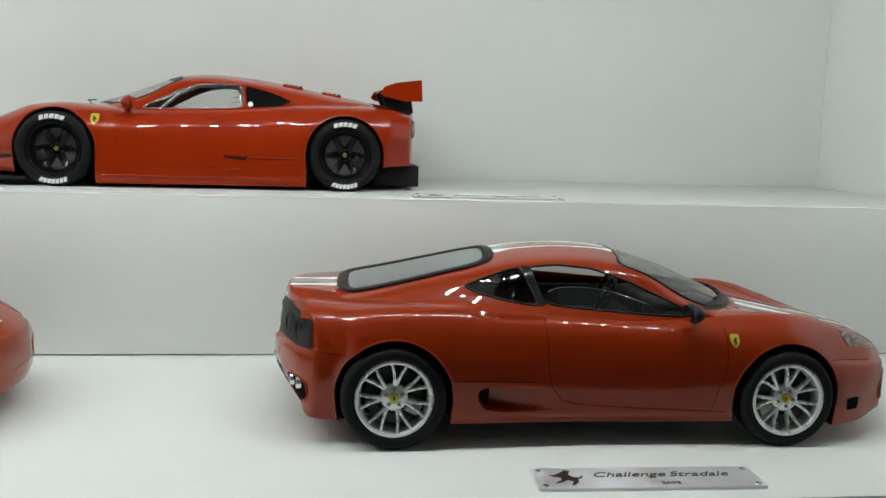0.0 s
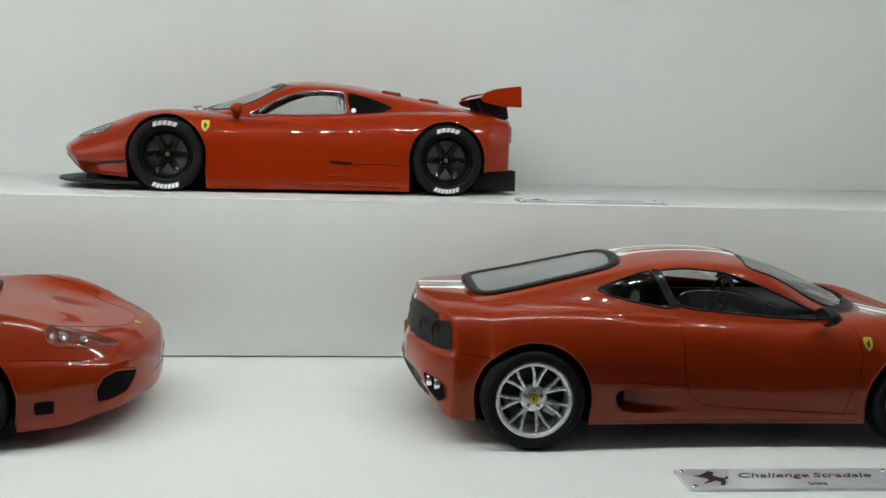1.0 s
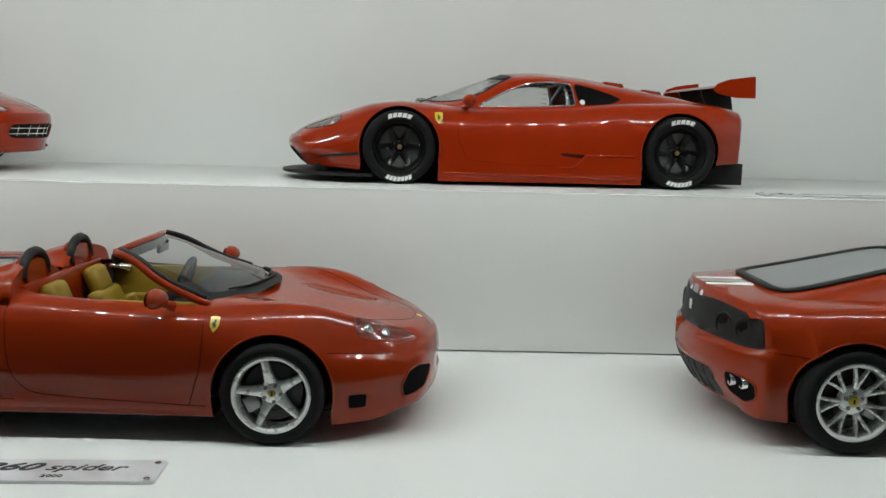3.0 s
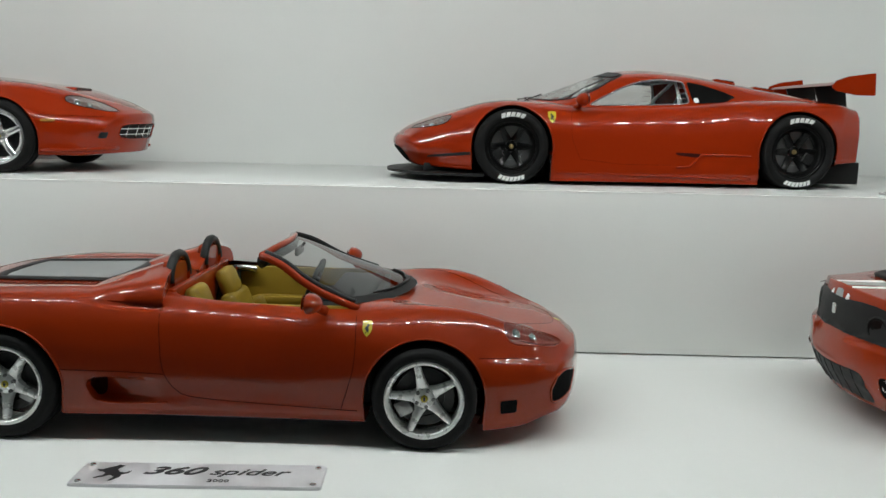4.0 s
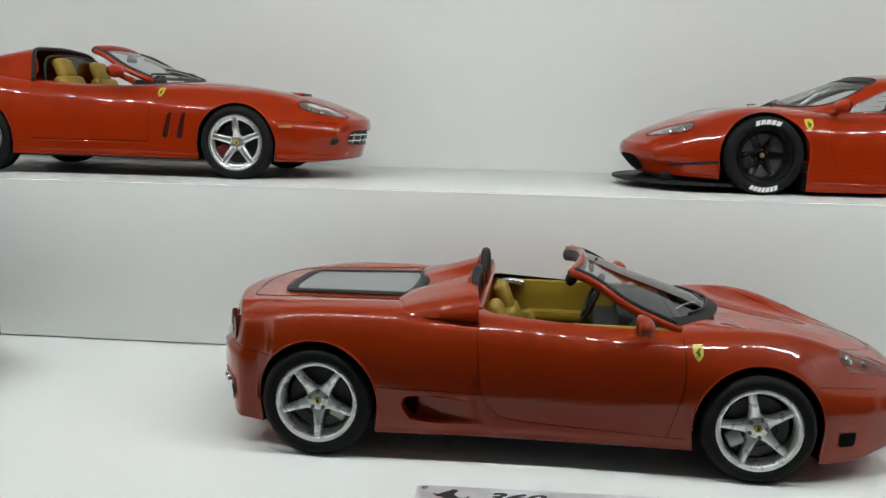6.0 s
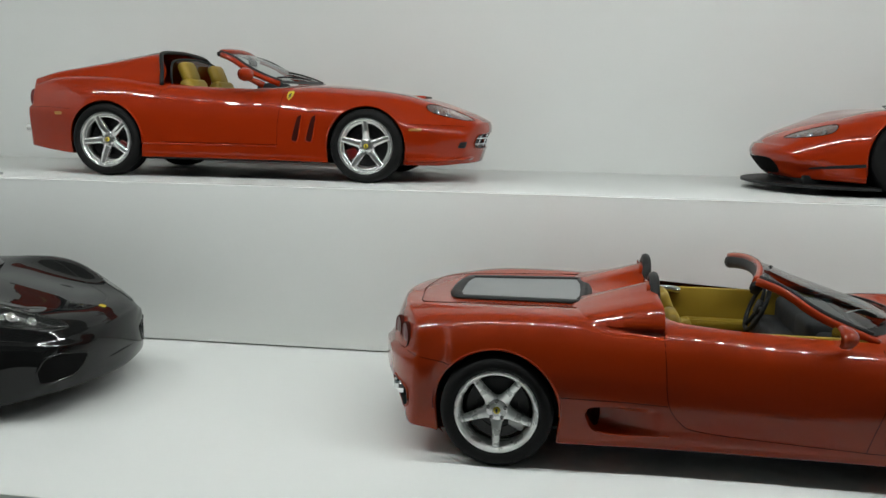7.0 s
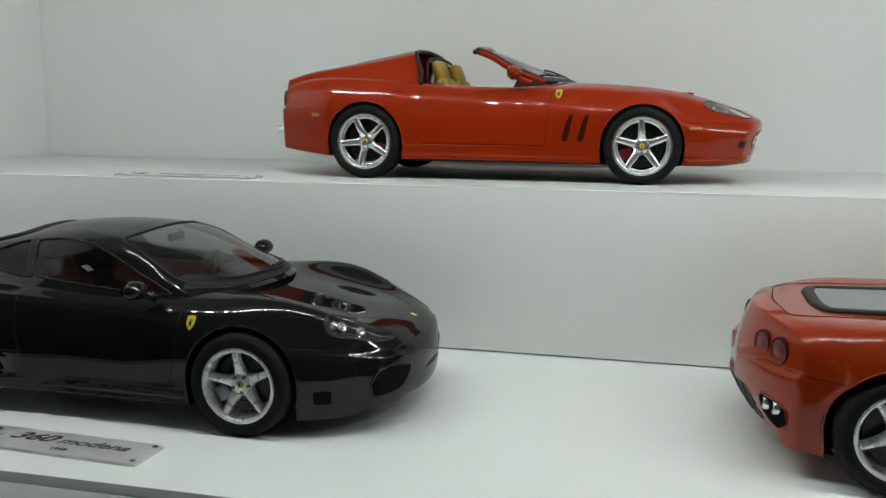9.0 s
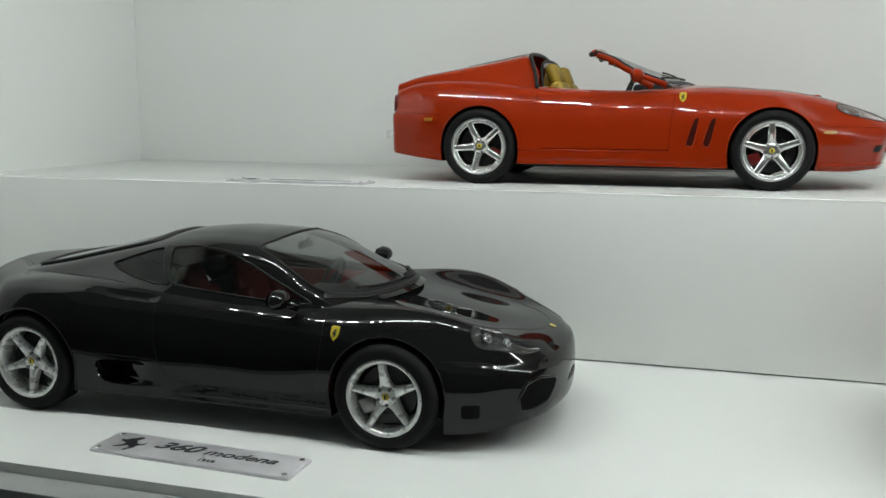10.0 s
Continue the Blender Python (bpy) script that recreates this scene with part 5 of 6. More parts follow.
    box(bm, -0.715, -0.30, -0.66, 0.66, 0.045, 0.245, 0.008)
    dif = part("diffuser", bm, TRIM, car, "deep black rear diffuser", angle=40)
    for k in range(-3, 4):
        bm = bmesh.new()
        box(bm, -0.74, -0.30, k * 0.20 - 0.008, k * 0.20 + 0.008, 0.035, 0.24, 0.002)
        part("diffuser_fin", bm, TRIM, dif, angle=40)
    # rear wing
    bm = bmesh.new()
    sec = [(-0.33, 0.952), (-0.37, 0.978), (-0.47, 0.994), (-0.60, 1.005), (-0.70, 1.022), (-0.695, 1.012), (-0.60, 0.988), (-0.47, 0.968), (-0.37, 0.946)]
    a = [bm.verts.new((u, -0.785, w)) for u, w in sec]
    b = [bm.verts.new((u, 0.785, w)) for u, w in sec]
    for i in range(len(sec)):
        k = (i + 1) % len(sec)
        bm.faces.new((a[i], a[k], b[k], b[i]))
    bm.faces.new(a[::-1])
    bm.faces.new(b)
    bmesh.ops.recalc_face_normals(bm, faces=bm.faces[:])
    wing = part("rear_wing", bm, RED_B, car, "red rear wing on black supports", angle=50)
    for s in (-1, 1):
        out = rounded([(-0.335, 0.935), (-0.37, 0.995), (-0.48, 1.035), (-0.728, 1.070), (-0.740, 0.865), (-0.56, 0.865), (-0.37, 0.905)], 3, 0.07)
        bm = bmesh.new()
        lo = [bm.verts.new((u, s * 0.783, w)) for u, w in out]
        hi = [bm.verts.new((u, s * 0.799, w)) for u, w in out]
        bm.faces.new(hi)
        bm.faces.new(lo[::-1])
        for i in range(len(out)):
            k = (i + 1) % len(out)
            bm.faces.new((lo[i], lo[k], hi[k], hi[i]))
        bmesh.ops.recalc_face_normals(bm, faces=bm.faces[:])
        part("end_plate", bm, RED_B, wing, angle=40)
        out = [(-0.36, 0.965), (-0.66, 1.000), (-0.70, 0.76), (-0.52, 0.70), (-0.42, 0.82)]
        bm = bmesh.new()
        lo = [bm.verts.new((u, s * 0.32, w)) for u, w in out]
        hi = [bm.verts.new((u, s * 0.345, w)) for u, w in out]
        bm.faces.new(hi)
        bm.faces.new(lo[::-1])
        for i in range(len(out)):
            k = (i + 1) % len(out)
            bm.faces.new((lo[i], lo[k], hi[k], hi[i]))
        bmesh.ops.recalc_face_normals(bm, faces=bm.faces[:])
        part("wing_support", bm, TRIM, wing, "black wing support", smooth=False)
    # glasshouse
    T = {
        "zr": [(-0.58, 0.795), (-0.3, 0.850), (0.0, 0.905), (0.263, 0.953), (0.69, 1.030), (0.9, 1.060), (1.3, 1.085), (1.5, 1.073), (1.7, 1.025), (1.9, 0.955), (2.2, 0.840), (2.42, 0.752)],
        "yr": [(-0.58, 0.58), (-0.3, 0.54), (0.3, 0.50), (0.9, 0.50), (1.3, 0.51), (1.9, 0.57), (2.42, 0.64)],
        "drop": [(-0.58, 0.03), (0.3, 0.055), (0.9, 0.075), (1.4, 0.075), (1.9, 0.06), (2.42, 0.03)],
        "yb": [(-0.58, 0.72), (-0.3, 0.78), (0.3, 0.82), (0.9, 0.80), (1.4, 0.79), (2.0, 0.78), (2.42, 0.70)],
        "zb": [(-0.58, 0.70), (0.3, 0.70), (0.9, 0.69), (1.4, 0.68), (2.0, 0.66), (2.42, 0.66)],
    }
    bm = canopy(T, 170, 0.62, 0.0)
    gt = BVHTree.FromBMesh(bm)
    win = rounded([(0.945, 0.755), (0.975, 0.962), (1.18, 0.978), (1.38, 0.960), (1.56, 0.895), (1.74, 0.805), (1.885, 0.722), (1.4, 0.735)], 4, 0.2)
    screen = rounded([(1.60, 0.0), (1.585, 0.28), (1.52, 0.49), (1.74, 0.56), (2.04, 0.61), (2.21, 0.47), (2.31, 0.25), (2.345, 0.0), (2.31, -0.25), (2.21, -0.47), (2.04, -0.61), (1.74, -0.56), (1.52, -0.49), (1.585, -0.28)], 4, 0.35)
    cut(bm, gt, win, "side", lambda c: abs(c.y) > 0.40, 0.009)
    cut(bm, gt, screen, "top", lambda c: True, 0.009)
    part("roof", bm, RED_B, car)
    for s in (-1, 1):
        q = rounded([(0.945, 0.965), (0.915, 0.755), (0.62, 0.775), (0.50, 0.825), (0.60, 0.872), (0.78, 0.930)], 4, 0.22)
        part("quarter_panel", patch(gt, q, "side", 0.004, 0.04, s), GLOSSBLACK, car, "gloss black quarter window panel")
        dot = [(0.885 + 0.024 * math.cos(a), 0.785 + 0.024 * math.sin(a)) for a in (2 * math.pi * i / 18 for i in range(18))]
        part("roundel", patch(gt, dot, "side", 0.008, 0.03, s), WHITE, car, "small white roundel")
        w = part("door_window", patch(gt, win, "side", -0.003, 0.05, s), LIGHTGLASS, car)
        part("window_edge", bead(gt, win, "side", 0.008, s, True), CHROME, w, "bright window edging")
        bm = bmesh.new()
        for zz in (0.80, 0.85, 0.90):
            tube(bm, on_skin(gt, [(0.98, zz), (1.06, zz + 0.002)], "side", 0.004, s), 0.004, 5)
        part("window_vent", bm, CHROME, w)
    w = part("windscreen", patch(gt, screen, "top", -0.002, 0.05), LIGHTGLASS, car)
    part("windscreen_seal", bead(gt, screen, "top", 0.009, -1, True), TRIM, w)
    sun = [p for p in rounded([(1.595, 0.0), (1.58, 0.28), (1.53, 0.45), (1.62, 0.47), (1.70, 0.28), (1.72, 0.0), (1.70, -0.28), (1.62, -0.47), (1.53, -0.45), (1.58, -0.28)], 3, 0.25)]
    part("sun_strip", patch(gt, sun, "top", 0.004, 0.04), TRIM, car, "black sun strip")
    bm = bmesh.new()
    tube(bm, on_skin(gt, dense([(2.40, 0.0), (2.22, -0.10)], 0.04), "top", 0.010), 0.007, 5)
    part("wiper", bm, TRIM, car, "black wiper")
    # raised louvred vents on the engine lid
    for u, v0 in ((0.50, -0.34), (0.50, 0.14), (0.12, -0.34), (0.12, 0.14)):
        hit, _ = cast(gt, "top", u, v0 + 0.1)
        tip = Matrix.Translation((u, v0 + 0.10, hit.z)) @ Matrix.Rotation(radians(10), 4, "Y").inverted()
        bm = bmesh.new()
        box(bm, -0.10, 0.10, -0.09, 0.09, -0.05, 0.006, 0.006, 2, tip)
        vent = part("lid_vent", bm, RED_B, car)
        for k in range(4):
            bm = bmesh.new()
            box(bm, -0.088 + 0.046 * k, -0.058 + 0.046 * k, -0.08, 0.08, 0.004, 0.018 - 0.002 * k, 0.003, 2, tip)
            part("louvre", bm, VENT, vent, "dark red louvre")
    # inside: cage, seat, dashboard
    bm = bmesh.new()
    box(bm, 0.92, 2.2, -0.64, 0.64, 0.10, 0.13)
    box(bm, 0.88, 0.92, -0.64, 0.64, 0.10, 0.75)
    box(bm, 1.92, 2.16, -0.62, 0.62, 0.50, 0.70, 0.04)
    part("cabin_tub", bm, DARKHIDE, car, angle=40)
    bm = bmesh.new()
    for s in (-1, 1):
        tube(bm, [(0.98, s * 0.54, 0.15), (0.98, s * 0.50, 0.80), (1.02, s * 0.44, 0.98), (1.50, s * 0.45, 0.99), (1.72, s * 0.52, 0.90), (2.02, s * 0.60, 0.66)], 0.020, 8)
        tube(bm, [(1.0, s * 0.50, 0.70), (1.6, s * 0.56, 0.34)], 0.018, 6)
    tube(bm, [(1.02, -0.44, 0.98), (1.02, 0.44, 0.98)], 0.020, 8)
    tube(bm, [(0.99, -0.48, 0.80), (1.02, 0.44, 0.98)], 0.018, 6)
    tube(bm, [(1.02, 0.0, 0.98), (1.52, 0.44, 0.99)], 0.018, 6)
    part("roll_cage", bm, SILVER, car, "pale grey tubular roll cage")
    seat(car, 1.28, 0.34, DARKHIDE, 0.12, 0.70)
    steering_wheel(car, 1.78, 0.34, 0.62)
    # slick tyres with white sidewall print
    for ax, half in ((0.0, 0.985), (2.6, 0.965)):
        width = 0.30
        w = wheel_parts(car, 0.338, 0.242, width, "six", GLOSSBLACK, ax, TRIM)
        face = -width / 2 * 1.035 - 0.002
        for k, (n, mid, span) in enumerate(((5, 90, 44), (7, -90, 48))):
            bm = bmesh.new()
            for i in range(n):
                a = radians(mid - (span * ((i + 0.5) / n - 0.5)) * (1 if k == 0 else -1))
                m = Matrix.Translation((0.290 * math.cos(a), face, 0.290 * math.sin(a))) @ Matrix.Rotation(-(a - math.pi / 2) if k == 0 else -(a + math.pi / 2), 4, "Y")
                wd = radians(span / n) * 0.290 * 0.42
                vs = [bm.verts.new(m @ Vector((u + 0.30 * q, 0.0, q))) for u, q in ((-wd, -0.020), (wd, -0.020), (wd, 0.020), (-wd, 0.020))]
                bm.faces.new(vs)
            part("sidewall_print", bm, WHITE, w, "white tyre print", smooth=False)
        w.matrix_basis = Matrix.Translation(Vector((ax, -half + width / 2, zw)) * S)
        place_wheel(car, w, Matrix.Translation(Vector((ax, half - width / 2, zw)) * S) @ Matrix.Rotation(math.pi, 4, "Z"))
    return car


# ---- the front-engined open car on the upper tier ----
def grand_tourer(x, y, z, yaw):
    global S
    S = 1 / 18.0
    car = thing("model_car", x, y, z, yaw, "bright red die-cast open grand tourer model with tan seats", "model car", "model cars on the upper tier")
    T = {
        "fair": 12,
        "zc": [(-0.90, 0.86), (-0.7, 0.925), (-0.3, 0.945), (0.0, 0.94), (0.6, 0.88), (1.3, 0.86), (1.75, 0.905), (2.1, 0.898), (2.5, 0.855), (2.8, 0.812), (3.05, 0.762), (3.3, 0.682), (3.45, 0.622), (3.51, 0.592), (3.54, 0.572)],
        "zt": [(-0.90, 0.865), (-0.7, 0.92), (-0.3, 0.94), (0.0, 0.93), (0.4, 0.89), (0.8, 0.865), (1.2, 0.855), (1.6, 0.855), (2.0, 0.865), (2.5, 0.842), (2.8, 0.800), (3.05, 0.740), (3.3, 0.662), (3.45, 0.606), (3.51, 0.580), (3.54, 0.562)],
        "ys": [(-0.90, 0.72), (-0.6, 0.80), (0.0, 0.85), (0.6, 0.82), (1.3, 0.80), (2.0, 0.80), (2.5, 0.80), (2.9, 0.765), (3.2, 0.69), (3.4, 0.60), (3.54, 0.50)],
        "zs": [(-0.90, 0.83), (-0.6, 0.875), (-0.3, 0.888), (0.0, 0.882), (0.4, 0.838), (0.8, 0.805), (1.4, 0.79), (2.0, 0.79), (2.5, 0.77), (2.8, 0.675), (3.05, 0.615), (3.3, 0.580), (3.54, 0.535)],
        "ym": [(-0.90, 0.80), (-0.6, 0.885), (0.0, 0.962), (0.4, 0.93), (0.9, 0.898), (1.6, 0.900), (2.1, 0.935), (2.5, 0.955), (2.8, 0.925), (3.05, 0.865), (3.3, 0.765), (3.54, 0.61)],
        "zm": [(-0.90, 0.60), (0.0, 0.63), (1.0, 0.60), (2.5, 0.62), (3.05, 0.50), (3.54, 0.44)],
        "yl": [(-0.90, 0.76), (-0.6, 0.86), (0.0, 0.945), (0.4, 0.935), (0.9, 0.915), (1.6, 0.915), (2.1, 0.93), (2.5, 0.945), (2.8, 0.90), (3.05, 0.83), (3.3, 0.74), (3.54, 0.585)],
        "zl": [(-0.90, 0.36), (0.0, 0.35), (1.0, 0.32), (2.5, 0.36), (3.05, 0.27), (3.54, 0.27)],
        "zb": [(-0.90, 0.255), (-0.6, 0.218), (-0.3, 0.195), (0.0, 0.185), (0.4, 0.185), (2.1, 0.178), (2.9, 0.168), (3.3, 0.162), (3.54, 0.180)],
    }
    bm = skin(T, 220, 0.40, 0.14, [(0.034 * (1 - k ** 2.6) ** 0.5, k) for k in (0.985, 0.955, 0.91, 0.85, 0.77, 0.68, 0.58, 0.48, 0.38, 0.28, 0.18)], [(0.014, 0.975), (0.026, 0.93), (0.034, 0.82), (0.038, 0.5)])
    for v in bm.verts:
        if v.co.x < -0.35:
            v.co.x -= 0.035 * smoothstep(0.655, 0.63, v.co.z) * smoothstep(-0.45, -0.75, v.co.x)
        if v.co.x > 3.0:
            v.co.x -= 0.075 * smoothstep(0.54, 0.20, v.co.z) * smoothstep(3.0, 3.5, v.co.x)
    tree = BVHTree.FromBMesh(bm)
    zr, zf, rr, rf = 0.340, 0.335, 0.366, 0.362
    ar = arch(bm, tree, 0.0, zr, rr, 0.62)
    af = arch(bm, tree, 2.5, zf, rf, 0.60)
    top = rounded([(0.46, -0.66), (0.9, -0.70), (1.4, -0.70), (1.62, -0.62), (1.76, -0.30), (1.80, 0), (1.76, 0.30), (1.62, 0.62), (1.4, 0.70), (0.9, 0.70), (0.46, 0.66)], 4, 0.25)
    cut(bm, tree, top, "top", lambda c: c.z > 0.6, 0.012)
    mouth = rounded([(-0.40, 0.310), (0.40, 0.310), (0.47, 0.375), (0.43, 0.465), (-0.43, 0.465), (-0.47, 0.375)], 5, 0.3)
    fog = {s: rounded([(s * 0.575, 0.325), (s * 0.625, 0.325), (s * 0.628, 0.382), (s * 0.577, 0.385)], 3, 0.2) for s in (-1, 1)}
    cut(bm, tree, mouth, "front", lambda c: c.x > 3.0, 0.014)
    lamp_line = {k: catmull([(3.010, k * 0.602), (3.045, k * 0.642), (3.19, k * 0.598), (3.37, k * 0.498), (3.43, k * 0.400), (3.23, k * 0.420), (3.07, k * 0.510)], 6, True) for k in (-1, 1)}
    for k in (-1, 1):
        cut(bm, tree, lamp_line[k], "top", lambda c: c.y * k > 0.2 and c.x > 2.8 and c.z > 0.48)
    vents = []
    for k in (0.0, 0.138):
        vents.append(rounded([(1.800 + k, 0.372), (1.862 + k, 0.355), (1.912 + k, 0.612), (1.862 + k, 0.592)], 3, 0.25))
    part("body", bm, RED_B, car)
    liner(car, 0.0, zr, rr + 0.004, 0.52, 0.85)
    liner(car, 2.5, zf, rf + 0.004, 0.52, 0.84)
    g = part("front_grille", patch(tree, mouth, "front", bowl(mouth, 0.08, 0.02), 0.02), TRIM, car, "black front grille")
    for k in range(-2, 3):
        part("grille_bar", bead(tree, dense([(k * 0.165, 0.320), (k * 0.165, 0.455)]), "front", 0.007, -1, False, -0.02), CHROME, g)
    for zz in (0.360, 0.415):
        part("grille_bar", bead(tree, dense([(-0.45, zz), (0.45, zz)]), "front", 0.007, -1, False, -0.02), CHROME, g)
    part("grille_lip", bead(tree, mouth, "front", 0.008, -1, True), RED_B, g)
    gap = 0.0017
    for s in (-1, 1):
        part("arch_lip", bead(tree, ar, "side", 0.008, s), RED_B, car)
        part("arch_lip", bead(tree, af, "side", 0.008, s), RED_B, car)
        part("door_gap", bead(tree, dense([(1.70, 0.83), (1.69, 0.70), (1.67, 0.50), (1.665, 0.325)]), "side", gap, s), GAP, car)
        part("door_gap", bead(tree, dense([(0.52, 0.84), (0.50, 0.70)]), "side", gap, s), GAP, car)
        part("door_gap", bead(tree, dense([(0.55, 0.330), (1.665, 0.328)]), "side", 0.0028, s), GAP, car)
        part("sill_ridge", bead(tree, dense([(0.37, 0.315), (1.0, 0.312), (1.66, 0.315)]), "side", 0.007, s), RED_B, car)
        part("bumper_gap", bead(tree, dense([(2.845, 0.535), (3.10, 0.535), (3.36, 0.525)]), "side", gap, s), GAP, car)
        part("bumper_gap", bead(tree, dense([(-0.355, 0.62), (-0.62, 0.635), (-0.83, 0.63)]), "side", gap, s), GAP, car)
        part("chin_lip", bead(tree, dense([(2.86, 0.212), (3.1, 0.212), (3.30, 0.220), (3.42, 0.232)]), "side", 0.020, s), RED_B, car)
        # uncut slots: dark sheets on the skin paint their inner shade
        for v in vents:
            sl = part("side_vent", patch(tree, v, "side", 0.003, 0.015, s), VENT, car, "slanted dark sheet, the shade of a side air slot")
            part("vent_edge", bead(tree, v, "side", 0.006, s, True), RED_B, sl)
        part("corner_duct", patch(tree, fog[s], "front", 0.004, 0.015), TRIM, car, "small dark corner duct")
        badge(car, tree, 1.765, 0.770, 0.078, s)
        part("side_marker", patch(tree, rounded([(2.885, 0.478), (2.995, 0.478), (2.995, 0.500), (2.885, 0.500)], 2, 0.2), "side", 0.008, 0.02, s), AMBER, car, "amber side marker")
        part("side_marker", patch(tree, rounded([(-0.525, 0.562), (-0.44, 0.562), (-0.44, 0.592), (-0.525, 0.592)], 2, 0.2), "side", 0.008, 0.02, s), AMBER, car, "amber side marker")
        glazed_lamp(car, tree, lamp_line[s], s, LAMPS["pale"], GAP, (((3.11, 0.575), 0.030), ((3.215, 0.530), 0.032)))
        wing_mirror(car, 1.36, 0.90, 0.960, RED_B, s, (1.50, 0.78, 0.87))
        for q in (0.66, 0.47):
            hit, nor = cast(tree, "rear", s * q, 0.72)
            mm = Matrix.Translation(hit + nor * 0.004) @ nor.to_track_quat("-Y", "Z").to_matrix().to_4x4()
            bm = bmesh.new()
            revolve(bm, [(0.085, 0.012), (0.085, -0.010), (0.074, -0.018), (0.03, -0.016), (0.0005, -0.017)], 24)
            bmesh.ops.transform(bm, matrix=mm, verts=bm.verts[:])
            part("tail_lamp", bm, LAMPRED, car, "round red tail lamp")
        for q in (0.62, 0.51):
            bm = bmesh.new()
            tube(bm, [(-0.75, s * q, 0.430), (-0.985, s * q, 0.430)], 0.036, 16)
            part("exhaust_pipe", bm, CHROME, car, "chrome exhaust pipe")
    bm = bmesh.new()
    box(bm, -0.36, 2.84, -0.60, 0.60, 0.150, 0.20, 0.01)
    box(bm, 2.12, 2.84, -0.50, 0.50, 0.170, 0.38, 0.01)
    box(bm, -0.34, 0.40, -0.50, 0.50, 0.170, 0.38, 0.01)
    part("chassis", bm, TRIM, car, "black plastic underbody", angle=40)
    bm = bmesh.new()
    box(bm, 0.42, 2.08, -0.88, 0.88, 0.172, 0.21, 0.008)
    part("chassis", bm, TRIM, car, "black plastic underbody", angle=40)
    # bonnet scoop and outline
    bm = bmesh.new()
    hit, nor = cast(tree, "top", 2.86, 0.0)
    box(bm, 2.66, 2.93, -0.20, 0.20, 0.74, hit.z + 0.008, 0.020, 3)
    part("bonnet_scoop", bm, RED_B, car)
    bm = bmesh.new()
    box(bm, 2.925, 2.940, -0.17, 0.17, hit.z - 0.03, hit.z + 0.002, 0.004)
    part("scoop_mouth", bm, TRIM, car)
    part("bonnet_gap", bead(tree, catmull([(1.86, 0.66), (2.4, 0.62), (2.9, 0.52), (3.3, 0.36), (3.42, 0.0), (3.3, -0.36), (2.9, -0.52), (2.4, -0.62), (1.86, -0.66)], 8), "top", gap), GAP, car)
    # rear deck sweeping up to the roll bar
    R = {
        "zr": [(-0.86, 0.930), (-0.665, 0.995), (-0.40, 1.050), (-0.076, 1.115), (0.20, 1.172), (0.43, 1.203), (0.50, 1.208)],
        "yr": [(-0.86, 0.60), (-0.4, 0.60), (0.0, 0.58), (0.50, 0.53)],
        "drop": [(-0.86, 0.02), (-0.4, 0.035), (0.0, 0.05), (0.50, 0.065)],
        "yb": [(-0.86, 0.68), (-0.4, 0.80), (0.0, 0.83), (0.50, 0.79)],
        "zb": [(-0.86, 0.80), (0.0, 0.82), (0.50, 0.80)],
    }
    bm = canopy(R, 80, 0.0, 0.0)
    for v in bm.verts:
        if v.co.x > 0.1:
            v.co.x -= 0.11 * smoothstep(0.95, 1.20, v.co.z) * smoothstep(0.1, 0.5, v.co.x)
    rt = BVHTree.FromBMesh(bm)
    part("rear_deck", bm, RED_B, car)
    glassy = rounded([(0.30, 0.40), (0.32, 0.0), (0.30, -0.40), (-0.25, -0.44), (-0.30, 0.0), (-0.25, 0.44)], 4, 0.2)
    w = part("rear_window", patch(rt, glassy, "top", 0.006, 0.05), GLOSSBLACK, car, "dark rear window")
    bm = bmesh.new()
    rim = [(0.50, -0.775, 0.86), (0.47, -0.70, 0.98), (0.42, -0.60, 1.10), (0.385, -0.50, 1.165), (0.385, -0.25, 1.185), (0.385, 0.0, 1.192), (0.385, 0.25, 1.185), (0.385, 0.50, 1.165), (0.42, 0.60, 1.10), (0.47, 0.70, 0.98), (0.50, 0.775, 0.86)]
    tube(bm, catmull(rim, 4), 0.019, 8)
    part("deck_seal", bm, TRIM, car, "black seal round the rear opening")
    # glass wind stop with a dark rail
    bm = bmesh.new()
    pts = [(0.52, -0.60, 0.86), (0.50, -0.56, 1.02), (0.50, -0.46, 1.10), (0.50, 0.0, 1.13), (0.50, 0.46, 1.10), (0.50, 0.56, 1.02), (0.52, 0.60, 0.86)]
    vs = [bm.verts.new(p) for p in catmull(pts, 5)]
    bm.faces.new(vs)
    ws = part("wind_stop", bm, CLEAR, car, "clear wind stop behind the seats", smooth=False)
    bm = bmesh.new()
    tube(bm, catmull(pts, 5), 0.012, 6)
    part("wind_stop_rail", bm, TRIM, ws)
    # cabin and screen
    cabin(car, 0.52, 1.70, 0.68, 0.27, 0.83, TAN, DARKHIDE)
    for s in (-1, 1):
        seat(car, 0.98, s * 0.36, TAN, 0.28, 0.765)
    C = {
        "zr": [(0.96, 1.215), (1.10, 1.180), (1.4, 1.065), (1.7, 0.955), (1.90, 0.885)],
        "yr": [(0.96, 0.575), (1.4, 0.63), (1.90, 0.68)],
        "drop": [(0.96, 0.06), (1.4, 0.055), (1.90, 0.03)],
        "yb": [(0.96, 0.62), (1.5, 0.78), (1.90, 0.72)],
        "zb": [(0.96, 1.05), (1.2, 0.95), (1.6, 0.85), (1.90, 0.83)],
    }
    bm = canopy(C, 80, 0.36, 0.0)
    ct = BVHTree.FromBMesh(bm)
    bm.free()
